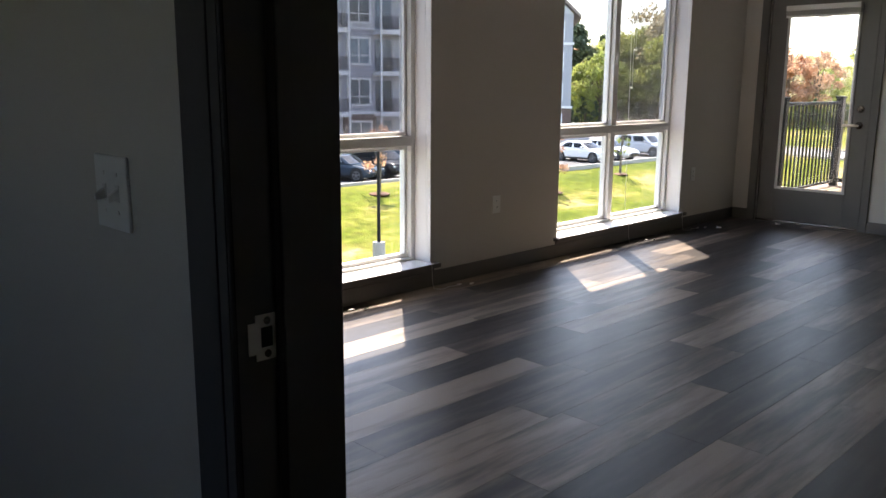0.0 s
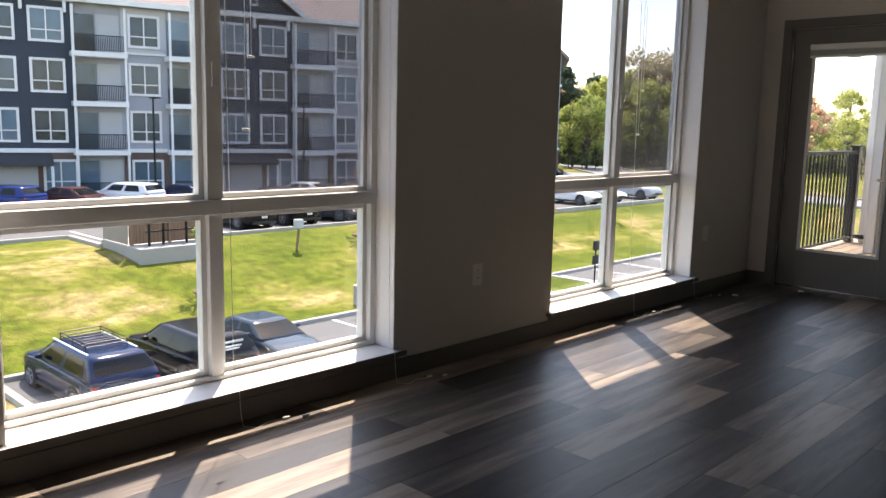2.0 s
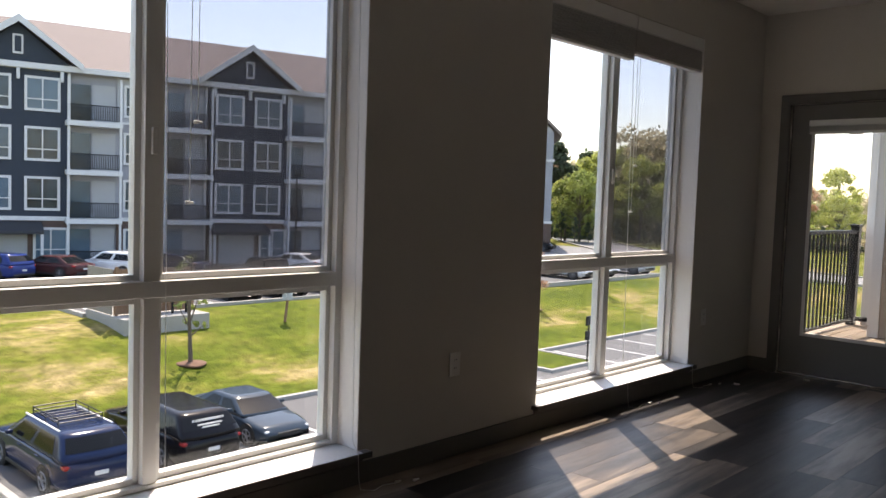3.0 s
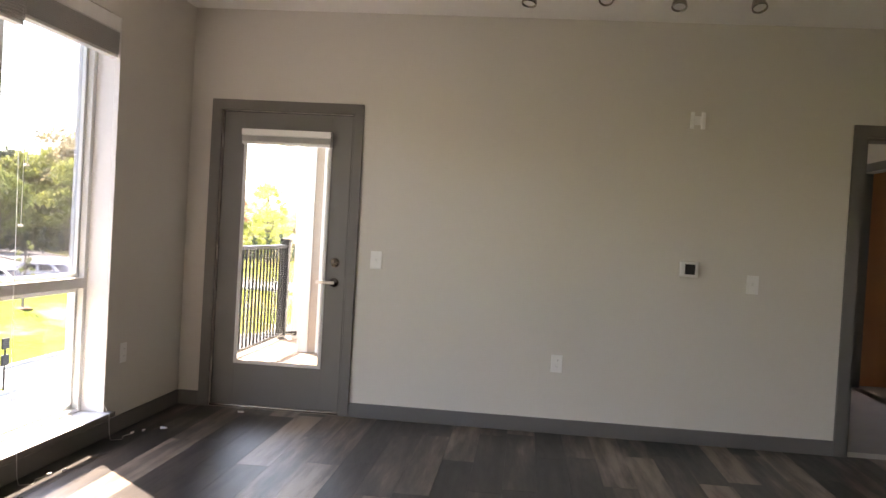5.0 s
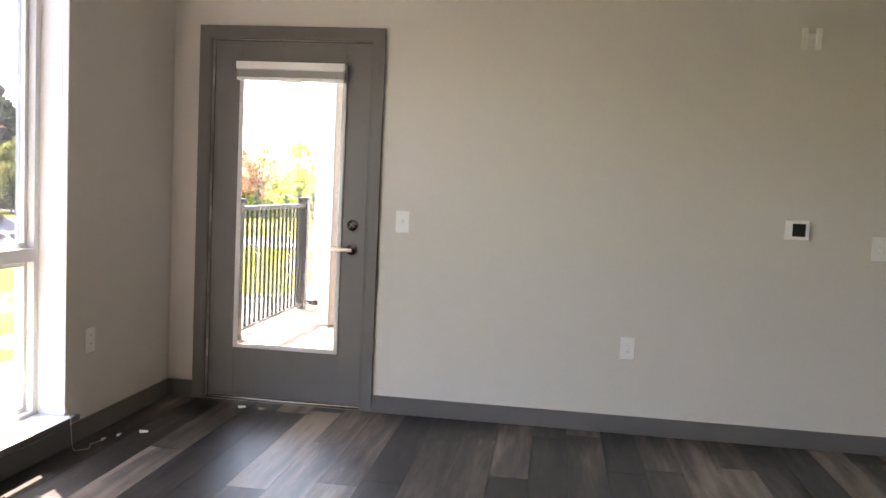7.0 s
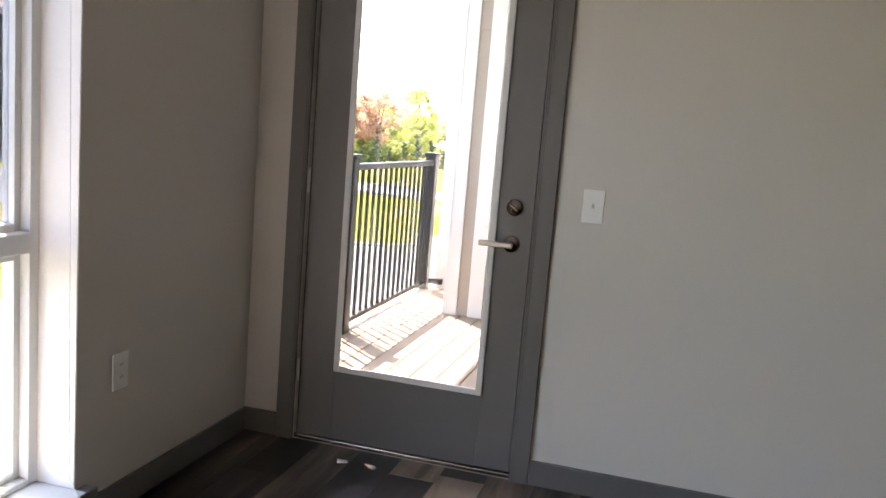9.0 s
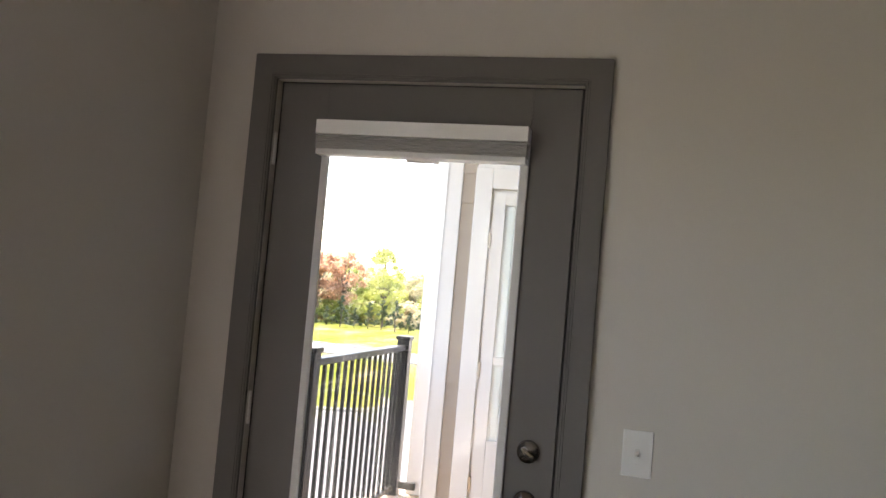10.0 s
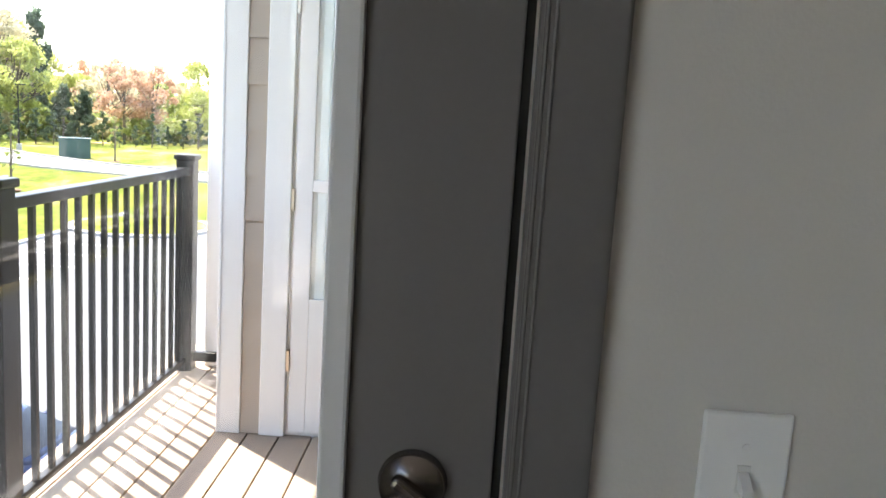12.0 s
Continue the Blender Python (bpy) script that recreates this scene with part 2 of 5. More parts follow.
def prism(bm, poly, axis, a, b):
    """Extrude a 2D outline along an axis ('x': outline in y,z; 'y': in x,z; 'z': in x,y)."""
    def at(u, v, w):
        return {"x": (w, u, v), "y": (u, w, v), "z": (u, v, w)}[axis]
    va = [bm.verts.new(at(u, v, a)) for u, v in poly]
    vb = [bm.verts.new(at(u, v, b)) for u, v in poly]
    bm.faces.new(va)
    bm.faces.new(vb[::-1])
    for i in range(len(poly)):
        j = (i + 1) % len(poly)
        bm.faces.new((va[j], va[i], vb[i], vb[j]))
    bmesh.ops.recalc_face_normals(bm, faces=bm.faces)
    return bm


def link(name, bm, material, smooth=False):
    me = bpy.data.meshes.new(name)
    bm.to_mesh(me)
    bm.free()
    if smooth:
        for p in me.polygons:
            p.use_smooth = True
    me.materials.append(material)
    return new(name, me)


def part(name, bm, material, parent, label="", smooth=False):
    ob = link(name, bm, material, smooth)
    ob.parent = parent
    return tagged(ob, label)


def thing(name, m, label, category, group="", kind=""):
    ob = new(name)
    ob.matrix_basis = m
    return tagged(ob, label, category, group, kind)


def struct(name, bm, material, label, category):
    return tagged(link(name, bm, material), label, category, kind="structure")


def wall_cells(axis, w0, w1, u0, u1, z0, z1, holes):
    """A wall slab with real openings. axis 'x': the wall runs along y between x = w0 and w1; 'y': along x."""
    us = sorted({u0, u1, *[h[0] for h in holes], *[h[1] for h in holes]})
    zs = sorted({z0, z1, *[h[2] for h in holes], *[h[3] for h in holes]})
    bm, cache = bmesh.new(), {}

    def v(w, u, z):
        k = (w, u, z)
        if k not in cache:
            cache[k] = bm.verts.new((w, u, z) if axis == "x" else (u, w, z))
        return cache[k]

    def solid(i, j):
        if not (0 <= i < len(us) - 1 and 0 <= j < len(zs) - 1):
            return False
        cu, cz = (us[i] + us[i + 1]) / 2, (zs[j] + zs[j + 1]) / 2
        return not any(h[0] < cu < h[1] and h[2] < cz < h[3] for h in holes)

    for i in range(len(us) - 1):
        for j in range(len(zs) - 1):
            if not solid(i, j):
                continue
            a, b, c, d = us[i], us[i + 1], zs[j], zs[j + 1]
            for w in (w0, w1):
                bm.faces.new((v(w, a, c), v(w, b, c), v(w, b, d), v(w, a, d)))
            if not solid(i - 1, j):
                bm.faces.new((v(w0, a, c), v(w1, a, c), v(w1, a, d), v(w0, a, d)))
            if not solid(i + 1, j):
                bm.faces.new((v(w0, b, c), v(w1, b, c), v(w1, b, d), v(w0, b, d)))
            if not solid(i, j - 1):
                bm.faces.new((v(w0, a, c), v(w1, a, c), v(w1, b, c), v(w0, b, c)))
            if not solid(i, j + 1):
                bm.faces.new((v(w0, a, d), v(w1, a, d), v(w1, b, d), v(w0, b, d)))
    bmesh.ops.recalc_face_normals(bm, faces=bm.faces)
    return bm


# ---- the room's shell ----
XW, YN, ZC = -3.74, 8.60, 2.83          # window wall, door wall, ceiling
YS0, YS1, XE = 1.45, 1.60, 3.0          # entry wall, east wall
W_SILL, W_TOP = 0.155, 2.48
WINDOWS = ((2.61, 4.44), (5.75, 7.56))
D0, D1, DH = -3.505, -2.56, 2.115       # balcony door opening
B0, B1, BH = 0.87, 1.74, 2.115          # bedroom door opening
H0, H1 = -1.045, -0.08                    # entry opening

struct("wall_west", wall_cells("x", XW - 0.26, XW, -1.2, YN + 0.15, -0.3, ZC + 0.2, [(a, b, W_SILL - 0.03, W_TOP) for a, b in WINDOWS]), WALL, "greige painted wall with two tall window openings", "wall")
struct("wall_north", wall_cells("y", YN, YN + 0.15, XW, XE, -0.3, ZC + 0.2, [(D0, D1, 0.0, DH), (B0, B1, 0.0, BH)]), WALL, "greige painted wall with balcony and bedroom doorways", "wall")
struct("wall_south", wall_cells("y", YS0, YS1, XW, XE, 0, ZC, [(H0, H1, 0.0, 2.115)]), WALL, "greige painted wall with the entry opening", "wall")
struct("wall_east", nbox(XE, XE + 0.15, -1.2, YN + 0.15, -0.3, ZC + 0.2), WALL, "plain greige painted wall", "wall")
# opening added out of view to brighten the entry, sized by its effect
struct("wall_entry_back", wall_cells("y", -1.35, -1.2, XW, XE, -0.3, ZC + 0.2, [(-1.6, -1.1, 1.2, 2.0)]), WALL, "greige painted wall with an unseen opening to let in daylight", "wall")
struct("wall_entry_side", nbox(1.3, 1.42, -1.2, YS0, 0, ZC), WALL, "plain greige painted wall", "wall")
struct("ceiling", nbox(XW, XE, -1.2, YN, ZC, ZC + 0.2), CEIL, "smooth off-white painted ceiling", "ceiling")
struct("floor_entry", nbox(XW, XE, -1.2, YN + 0.15, -0.3, -0.006), FLOOR, "dark vinyl floor under the planks", "floor")

# bedroom and closet behind the doorway
struct("wall_bedroom_west", nbox(0.28, 0.40, YN + 0.15, 12.2, -0.3, ZC + 0.2), WALL, "plain greige painted wall", "wall")
struct("wall_bedroom_east", wall_cells("x", 2.02, 2.14, YN + 0.15, 12.2, -0.3, ZC + 0.2, [(10.63, 11.63, 0.0, 2.17)]), WALL, "greige painted wall with a closet opening", "wall")
# unseen opening through which daylight reaches the bedroom
struct("wall_bedroom_north", wall_cells("y", 12.2, 12.35, 0.28, 3.4, -0.3, ZC + 0.2, [(0.75, 1.3, 1.0, 2.0)]), WALL, "greige painted wall with an unseen opening to let in daylight", "wall")
struct("ceiling_bedroom", nbox(0.4, 3.3, YN + 0.15, 12.2, ZC, ZC + 0.2), CEIL, "smooth off-white painted ceiling", "ceiling")
struct("floor_bedroom", nbox(0.4, 3.3, YN + 0.15, 12.2, -0.3, 0.0), CARPET, "grey-beige carpet", "floor")
# closet walls carry their warm light as colour
struct("wall_closet_back", nbox(3.18, 3.3, YN + 0.15, 12.2, 0, ZC), CLOSET, "closet wall coloured orange to stand for warm light", "wall")
struct("wall_closet_side", nbox(2.14, 3.18, 11.75, 11.9, 0, ZC), CLOSET, "closet wall coloured orange to stand for warm light", "wall")
bm = nbox(2.02 - 0.015, 2.02, 10.55, 10.63, 0, 2.25)
box(bm, 2.02 - 0.015, 2.02, 11.63, 11.71, 0, 2.25)
box(bm, 2.02 - 0.015, 2.02, 10.63, 11.63, 2.17, 2.25)
box(bm, 2.02, 2.14, 10.63, 10.65, 0, 2.17)
box(bm, 2.02, 2.14, 11.61, 11.63, 0, 2.17)
struct("trim_closet_door", bm, TRIM, "grey painted closet door casing", "trim")

# baseboards
BASE = 0.10


def baseboard(name, x0, x1, y0, y1):
    struct(name, nbox(x0, x1, y0, y1, 0.0, BASE, 0.003), TRIM, "grey painted baseboard", "baseboard")


baseboard("baseboard_west", XW, XW + 0.014, YS1, YN - 0.014)
baseboard("baseboard_north_1", XW, D0 - 0.076, YN - 0.014, YN)
baseboard("baseboard_north_2", D1 + 0.074, B0 - 0.08, YN - 0.014, YN)
baseboard("baseboard_north_3", B1 + 0.08, XE, YN - 0.014, YN)
baseboard("baseboard_entry", XW, H0 - 0.082, YS0 - 0.014, YS0)
baseboard("baseboard_bedroom", 2.006, 2.02, YN + 0.16, 10.55)


def casing(name, x0, x1, top, y0, y1, w, material, label):
    """Flat casing round a doorway in a wall that runs along x."""
    bm = wall_cells("y", y0, y1, x0 - w, x1 + w, 0, top + w, [(x0, x1, 0, top)])
    bmesh.ops.bevel(bm, geom=[e for e in bm.edges if len(e.link_faces) == 2 and e.calc_face_angle(0) > 1.0], offset=0.003, segments=2, affect="EDGES")
    return struct(name, bm, material, label, "trim")


casing("trim_balcony_door", D0, D1, DH, YN - 0.020, YN, 0.075, TRIM, "grey painted balcony door casing")
bm = bmesh.new()
for x in (D0 - 0.006, D0 - 0.013, D1 + 0.006, D1 + 0.013):
    rod(bm, (x, YN - 0.0205, 0.0), (x, YN - 0.0205, DH + 0.01), 0.0016, 8)
for z in (DH + 0.006, DH + 0.013):
    rod(bm, (D0 - 0.01, YN - 0.0205, z), (D1 + 0.01, YN - 0.0205, z), 0.0016, 8)
struct("trim_balcony_bead", bm, TRIM, "fine beaded inner edge of the grey door casing", "trim")
casing("trim_bedroom_door", B0, B1, BH, YN - 0.020, YN, 0.08, TRIM, "grey painted bedroom door casing")
bm = nbox(B0, B0 + 0.018, YN, YN + 0.15, 0, BH)
box(bm, B1 - 0.018, B1, YN, YN + 0.15, 0, BH)
box(bm, B0 + 0.018, B1 - 0.018, YN, YN + 0.15, BH - 0.018, BH)
box(bm, B0 + 0.018, B0 + 0.03, YN + 0.05, YN + 0.09, 0, BH - 0.018)
struct("trim_bedroom_jamb", bm, TRIM, "grey painted bedroom door jamb", "trim")
casing("trim_entry_near", H0, H1, 2.115, YS0 - 0.018, YS0, 0.08, DARKTRIM, "charcoal painted entry casing")
casing("trim_entry_far", H0, H1, 2.115, YS1, YS1 + 0.018, 0.08, DARKTRIM, "charcoal painted entry casing")
bm = nbox(H0, H0 + 0.018, YS0 - 0.015, YS1 + 0.015, 0, 2.115)
box(bm, H1 - 0.018, H1, YS0 - 0.015, YS1 + 0.015, 0, 2.115)
box(bm, H0 + 0.018, H1 - 0.018, YS0 - 0.015, YS1 + 0.015, 2.097, 2.115)
box(bm, H0 + 0.018, H0 + 0.031, YS0 + 0.062, YS1 + 0.012, 0, 2.097, 0.002)
struct("trim_entry_jamb", bm, DARKTRIM, "charcoal painted door jamb with a stop", "trim")
bm = rod(bmesh.new(), (H0 + 0.024, YS0 + 0.058, 0), (H0 + 0.024, YS0 + 0.058, 2.09), 0.006, 8)
rod(bm, (H0 + 0.019, YS0 - 0.009, 0), (H0 + 0.019, YS0 - 0.009, 2.09), 0.004, 8)
struct("trim_entry_gasket", bm, BLACK, "black rubber door gasket", "trim")

# strike plate on the entry jamb
sp = thing("strike_plate", pose(H0 + 0.018, 1.490, 0.925) @ Matrix.Diagonal((1, 1.05, 1.1, 1)), "small brushed steel strike plate on the charcoal jamb", "strike plate")
bm = nbox(0, 0.002, -0.016, 0.016, -0.029, -0.013)
box(bm, 0, 0.002, -0.016, 0.016, 0.013, 0.029)
box(bm, 0, 0.002, -0.016, -0.009, -0.013, 0.013)
box(bm, 0, 0.002, 0.009, 0.016, -0.013, 0.013)
box(bm, 0, 0.002, -0.027, -0.016, -0.02, 0.02)
part("plate", bm, STEEL, sp)
part("latch_hole", nbox(0, 0.0008, -0.009, 0.009, -0.013, 0.013), BLACK, sp, "dark latch hole")
for dz in (-0.021, 0.021):
    part("screw", rod(bmesh.new(), (0.002, 0, dz), (0.0035, 0, dz), 0.005, 12), DARKNICKEL, sp)

# windows
def window(name, y0, y1):
    w = thing(name, pose(XW, y0, 0), "white vinyl window with two upper and two lower panes, raised blind above", "window", kind="structure")
    L = y1 - y0
    mid, fx0, fx1, z0, z1 = L / 2 + 0.004, -0.235, -0.14, W_SILL, W_TOP
    f, fb = 0.040, 0.018
    bm = nbox(fx0, fx1, 0, f, z0, z1, 0.003)
    box(bm, fx0, fx1, L - f, L, z0, z1, 0.003)
    box(bm, fx0, fx1, f, L - f, z0, z0 + fb, 0.003)
    box(bm, fx0, fx1, f, L - f, z1 - f, z1, 0.003)
    part("window_frame", bm, VINYL, w)
    part("crossbar", nbox(fx0, fx1 + 0.004, f, L - f, 0.885, 0.948, 0.004), VINYL, w)
    part("mullion", nbox(fx0, fx1 - 0.006, mid - 0.03, mid + 0.03, z0 + fb, 0.885, 0.003), VINYL, w)
    part("mullion", nbox(fx0, fx1 - 0.002, mid - 0.035, mid + 0.035, 0.948, z1 - f, 0.003), VINYL, w)
    for k, (a, b, c, d, s, g) in enumerate(((f, mid - 0.03, z0 + fb, 0.885, 0.024, PANE), (mid + 0.03, L - f, z0 + fb, 0.885, 0.024, PANE),
                                            (f, mid - 0.035, 0.948, z1 - f, 0.024, PANE), (mid + 0.035, L - f, 0.948, z1 - f, 0.024, SCREENED))):
        sx0, sx1 = fx0 + 0.015, fx0 + 0.06
        bm = nbox(sx0, sx1, a, a + s, c, d, 0.002)
        box(bm, sx0, sx1, b - s, b, c, d, 0.002)
        box(bm, sx0, sx1, a + s, b - s, c, c + s, 0.002)
        box(bm, sx0, sx1, a + s, b - s, d - s, d, 0.002)
        sash = part("sash", bm, VINYL, w)
        pane = part("pane", nbox(sx0 + 0.018, sx0 + 0.024, a + s, b - s, c + s, d - s), g, sash, "hazy pane behind an insect screen" if k == 3 else "")
        pane.visible_shadow = False
    part("latch", nbox(fx1 - 0.002, fx1 + 0.012, mid - 0.012, mid + 0.012, 1.42, 1.52, 0.004), VINYL, w)
    part("jamb_liner", nbox(-0.14, -0.0015, L - 0.004, L - 0.0005, z0, z1), WHITEWOOD, w, "white painted side return")
    part("jamb_liner", nbox(-0.14, -0.0015, 0.0005, 0.004, z0, z1), WHITEWOOD, w, "white painted side return")
    part("window_sill", nbox(-0.19, 0.045, 0.0, L, W_SILL - 0.028, W_SILL - 0.002, 0.004), SILL, w, "white painted sill board")
    part("sill_nose", nbox(0.002, 0.043, -0.045, -0.0005, W_SILL - 0.028, W_SILL - 0.002, 0.004), TRIM, w)
    part("sill_nose", nbox(0.002, 0.043, L + 0.0005, L + 0.045, W_SILL - 0.028, W_SILL - 0.002, 0.004), TRIM, w)
    part("sill_nose", nbox(0.045, 0.050, -0.045, L + 0.045, W_SILL - 0.029, W_SILL - 0.001, 0.002), TRIM, w, "dark grey front edge of the sill")
    part("apron", nbox(0.0005, 0.012, -0.02, L + 0.02, BASE + 0.002, W_SILL - 0.029), TRIM, w)
    return w


for i, (a, b) in enumerate(WINDOWS):
    window("window_%d" % (i + 1), a, b)


def raised_blind(name, m, length, depth, height, slats, label, group="", head=0.045):
    b = thing(name, m, label, "blind", group)
    part("headrail", nbox(0, depth + 0.004, 0, length, -head, 0, 0.003), PLASTIC, b)
    part("bottom_rail", nbox(0.004, depth - 0.004, 0.004, length - 0.004, -height, -height + 0.018, 0.003), PLASTIC, b)
    step = (height - head - 0.02) / slats
    for i in range(slats):
        z = -head - 0.004 - i * step
        part("slat", nbox(0.002 + 0.002 * (i % 2), depth - 0.002, 0.003, length - 0.003, z - step * 0.62, z), BLIND, b)
    return b


for a, b in WINDOWS:
    half = (b - a) / 2
    raised_blind("window_blind", pose(XW - 0.062, a + 0.006, W_TOP - 0.002), half - 0.01, 0.055, 0.275, 13, "raised off-white slatted blind stacked at the window head", "window blinds", 0.085)
    raised_blind("window_blind", pose(XW - 0.062, a + half + 0.004, W_TOP - 0.002), half - 0.01, 0.055, 0.235, 13, "raised off-white slatted blind stacked at the window head", "window blinds", 0.085)


def cord(pts, label, ends):
    c = thing("blind_cord", pose(0, 0, 0), label, "blind cord", "blind cords")
    cu = bpy.data.curves.new("string", "CURVE")
    cu.dimensions, cu.bevel_depth, cu.bevel_resolution = "3D", 0.0014, 1
    s = cu.splines.new("POLY")
    s.points.add(len(pts) - 1)
    for p, q in zip(s.points, pts):
        p.co = (*q, 1)
    cu.materials.append(PLASTIC)
    st = new("string", cu)
    st.parent = c
    for e in ends:
        part("tassel", rod(bmesh.new(), (e[0], e[1] - 0.016, e[2] + 0.007), (e[0], e[1] + 0.016, e[2] + 0.007), 0.007, 10, 0.004), PLASTIC, c, smooth=True)


for a, b in WINDOWS:
    m = (a + b) / 2
    xs = XW + 0.062
    for y in (m - 0.02, b - 0.05):
        cord([(XW - 0.01, y, W_TOP - 0.2), (XW + 0.02, y, W_SILL + 0.06), (xs, y, W_SILL), (xs + 0.002, y + 0.005, 0.05), (xs + 0.01, y + 0.01, 0.003), (xs + 0.06, y + 0.05, 0.003), (xs + 0.03, y + 0.12, 0.003), (xs + 0.05, y + 0.19, 0.003)],
             "thin white blind cord trailing on the floor", [(xs + 0.05, y + 0.2, 0), (xs + 0.085, y + 0.28, 0)])
    for y in (m + 0.10, m + 0.13):
        cord([(XW - 0.05, y, W_TOP - 0.2), (XW - 0.05, y, 1.25 if y < m + 0.12 else 1.55)], "thin white blind lift cord", [(XW - 0.05, y, 1.24 if y < m + 0.12 else 1.54)])
# loose tassel shapes on the floor, the first at a white spot by the door
for x, y in ((-3.21, 8.44), (-3.50, 7.86)):
    part("tassel", rod(bmesh.new(), (-0.02, 0, 0.009), (0.02, 0.01, 0.009), 0.009, 10, 0.005), PLASTIC, thing("cord_tassel", pose(x, y, 0), "small white tassel-shaped piece lying on the floor", "cord tassel", "loose tassels"), smooth=True)

# ---- balcony door ----
door = thing("door_1", pose(D0, YN + 0.02, 0), "grey painted balcony door with a full glass lite and raised blind", "door", kind="structure")
W = D1 - D0
gx0, gx1, gz0, gz1 = 0.165, W - 0.15, 0.32, 1.955
bm = nbox(0.009, gx0, 0, 0.045, 0.02, DH - 0.006, 0.002)
box(bm, gx1, W - 0.009, 0, 0.045, 0.02, DH - 0.006, 0.002)
box(bm, gx0, gx1, 0, 0.045, 0.02, gz0, 0.0)
box(bm, gx0, gx1, 0, 0.045, gz1, DH - 0.006, 0.0)
part("leaf", bm, DOORPAINT, door)
bm = nbox(gx0 - 0.004, gx0 + 0.022, -0.012, 0.0, gz0 - 0.004, gz1, 0.004)
box(bm, gx1 - 0.022, gx1 + 0.004, -0.012, 0.0, gz0 - 0.004, gz1, 0.004)
box(bm, gx0 + 0.022, gx1 - 0.022, -0.012, 0.0, gz0 - 0.004, gz0 + 0.022, 0.004)
box(bm, gx0 + 0.022, gx1 - 0.022, -0.012, 0.0, gz1 - 0.022, gz1, 0.004)
part("lite_frame", bm, VINYL, door, "pale lite frame")
p = part("pane", nbox(gx0, gx1, 0.018, 0.026, gz0, gz1), DOORGLASS, door)
p.visible_shadow = False
part("threshold", nbox(0.0, W, -0.015, 0.12, 0.0, 0.018, 0.004), DARKNICKEL, door, "metal threshold")
# black strips fill the gap round the leaf and draw its shade
bm = nbox(0, 0.0085, 0.012, 0.05, 0.02, DH)
box(bm, W - 0.0085, W, 0.012, 0.05, 0.02, DH)
box(bm, 0.0085, W - 0.0085, 0.012, 0.05, DH - 0.0055, DH)
part("gap_strip", bm, BLACK, door)
for z in (0.25, 1.05, 1.85):
    part("hinge", rod(bmesh.new(), (0.0, -0.006, z), (0.0, -0.006, z + 0.1), 0.007, 10), STEEL, door)
dbx = -2.643 - D0
db = part("deadbolt", rod(bmesh.new(), (dbx, 0, 1.076), (dbx, -0.014, 1.076), 0.033, 28, 0.030), DARKNICKEL, door, "dark satin deadbolt", True)
bm = nbox(-0.021, 0.021, -0.030, -0.014, -0.006, 0.006, 0.004)
bmesh.ops.transform(bm, matrix=Matrix.Translation((dbx, 0, 1.076)) @ Matrix.Rotation(radians(35), 4, "Y"), verts=bm.verts)
part("thumb_turn", bm, DARKNICKEL, db)
hs = part("handle", rod(bmesh.new(), (dbx, 0, 0.935), (dbx, -0.012, 0.935), 0.033, 28, 0.031), DARKNICKEL, door, "satin nickel lever", True)
bm = rod(bmesh.new(), (dbx, -0.012, 0.935), (dbx, -0.055, 0.935), 0.012, 16)
part("spindle", bm, DARKNICKEL, hs, smooth=True)
part("lever", nbox(dbx - 0.118, dbx + 0.014, -0.066, -0.048, 0.924, 0.946, 0.005), NICKEL, hs)
blind = raised_blind("door_blind", pose(D0 + gx1 + 0.005, YN - 0.048, 1.985, 0, 0, 90), gx1 - gx0 + 0.012, 0.052, 0.105, 6, "raised white mini blind stacked above the door glass")
for y in (0.10, gx1 - gx0 - 0.10):
    part("clip", nbox(0.050, 0.058, y - 0.012, y + 0.012, -0.10, -0.045, 0.003), PLASTIC, blind, "white plastic cord clip")
part("pull_tab", nbox(0.046, 0.054, (gx1 - gx0) / 2 - 0.05, (gx1 - gx0) / 2 + 0.05, -0.112, -0.100, 0.003), PLASTIC, blind)

# ---- bedroom door, standing open into the bedroom ----
bd = thing("door_2", pose(B1 - 0.02, YN + 0.155, 0, 0, 0, 90.5), "pale grey moulded panel door standing open", "door", kind="structure")
Wd = B1 - B0 - 0.05
bm = nbox(0, Wd, 0, 0.036, 0.012, BH - 0.022, 0.002)
part("leaf", bm, LEAFDOOR, bd)
for z0, z1 in ((0.22, 0.92), (1.08, 1.93)):
    bm = bmesh.new()
    for a, b, c, d in ((0.12, Wd - 0.12, z0, z0 + 0.018), (0.12, Wd - 0.12, z1 - 0.018, z1), (0.12, 0.138, z0 + 0.018, z1 - 0.018), (Wd - 0.138, Wd - 0.12, z0 + 0.018, z1 - 0.018)):
        box(bm, a, b, 0.036, 0.042, c, d, 0.002)
        box(bm, a, b, -0.006, 0.0, c, d, 0.002)
    part("panel_moulding", bm, LEAFDOOR, bd)
lv = part("handle", rod(bmesh.new(), (Wd - 0.07, 0.036, 0.95), (Wd - 0.07, 0.085, 0.95), 0.024, 20, 0.012), DARKNICKEL, bd, "dark lever handle", True)
part("lever", nbox(Wd - 0.19, Wd - 0.06, 0.075, 0.09, 0.94, 0.96, 0.004), DARKNICKEL, lv)
for z in (0.25, 1.05, 1.83):
    part("hinge", nbox(-0.016, 0.004, -0.004, 0.04, z, z + 0.09, 0.002), STEEL, bd)

# ---- wall fixtures ----
def plate_at(name, m, w, h, label, category, group=""):
    t = thing(name, m, label, category, group)
    part("plate", nbox(-w / 2, w / 2, -0.006, 0, -h / 2, h / 2, 0.003), PLASTIC, t)
    return t


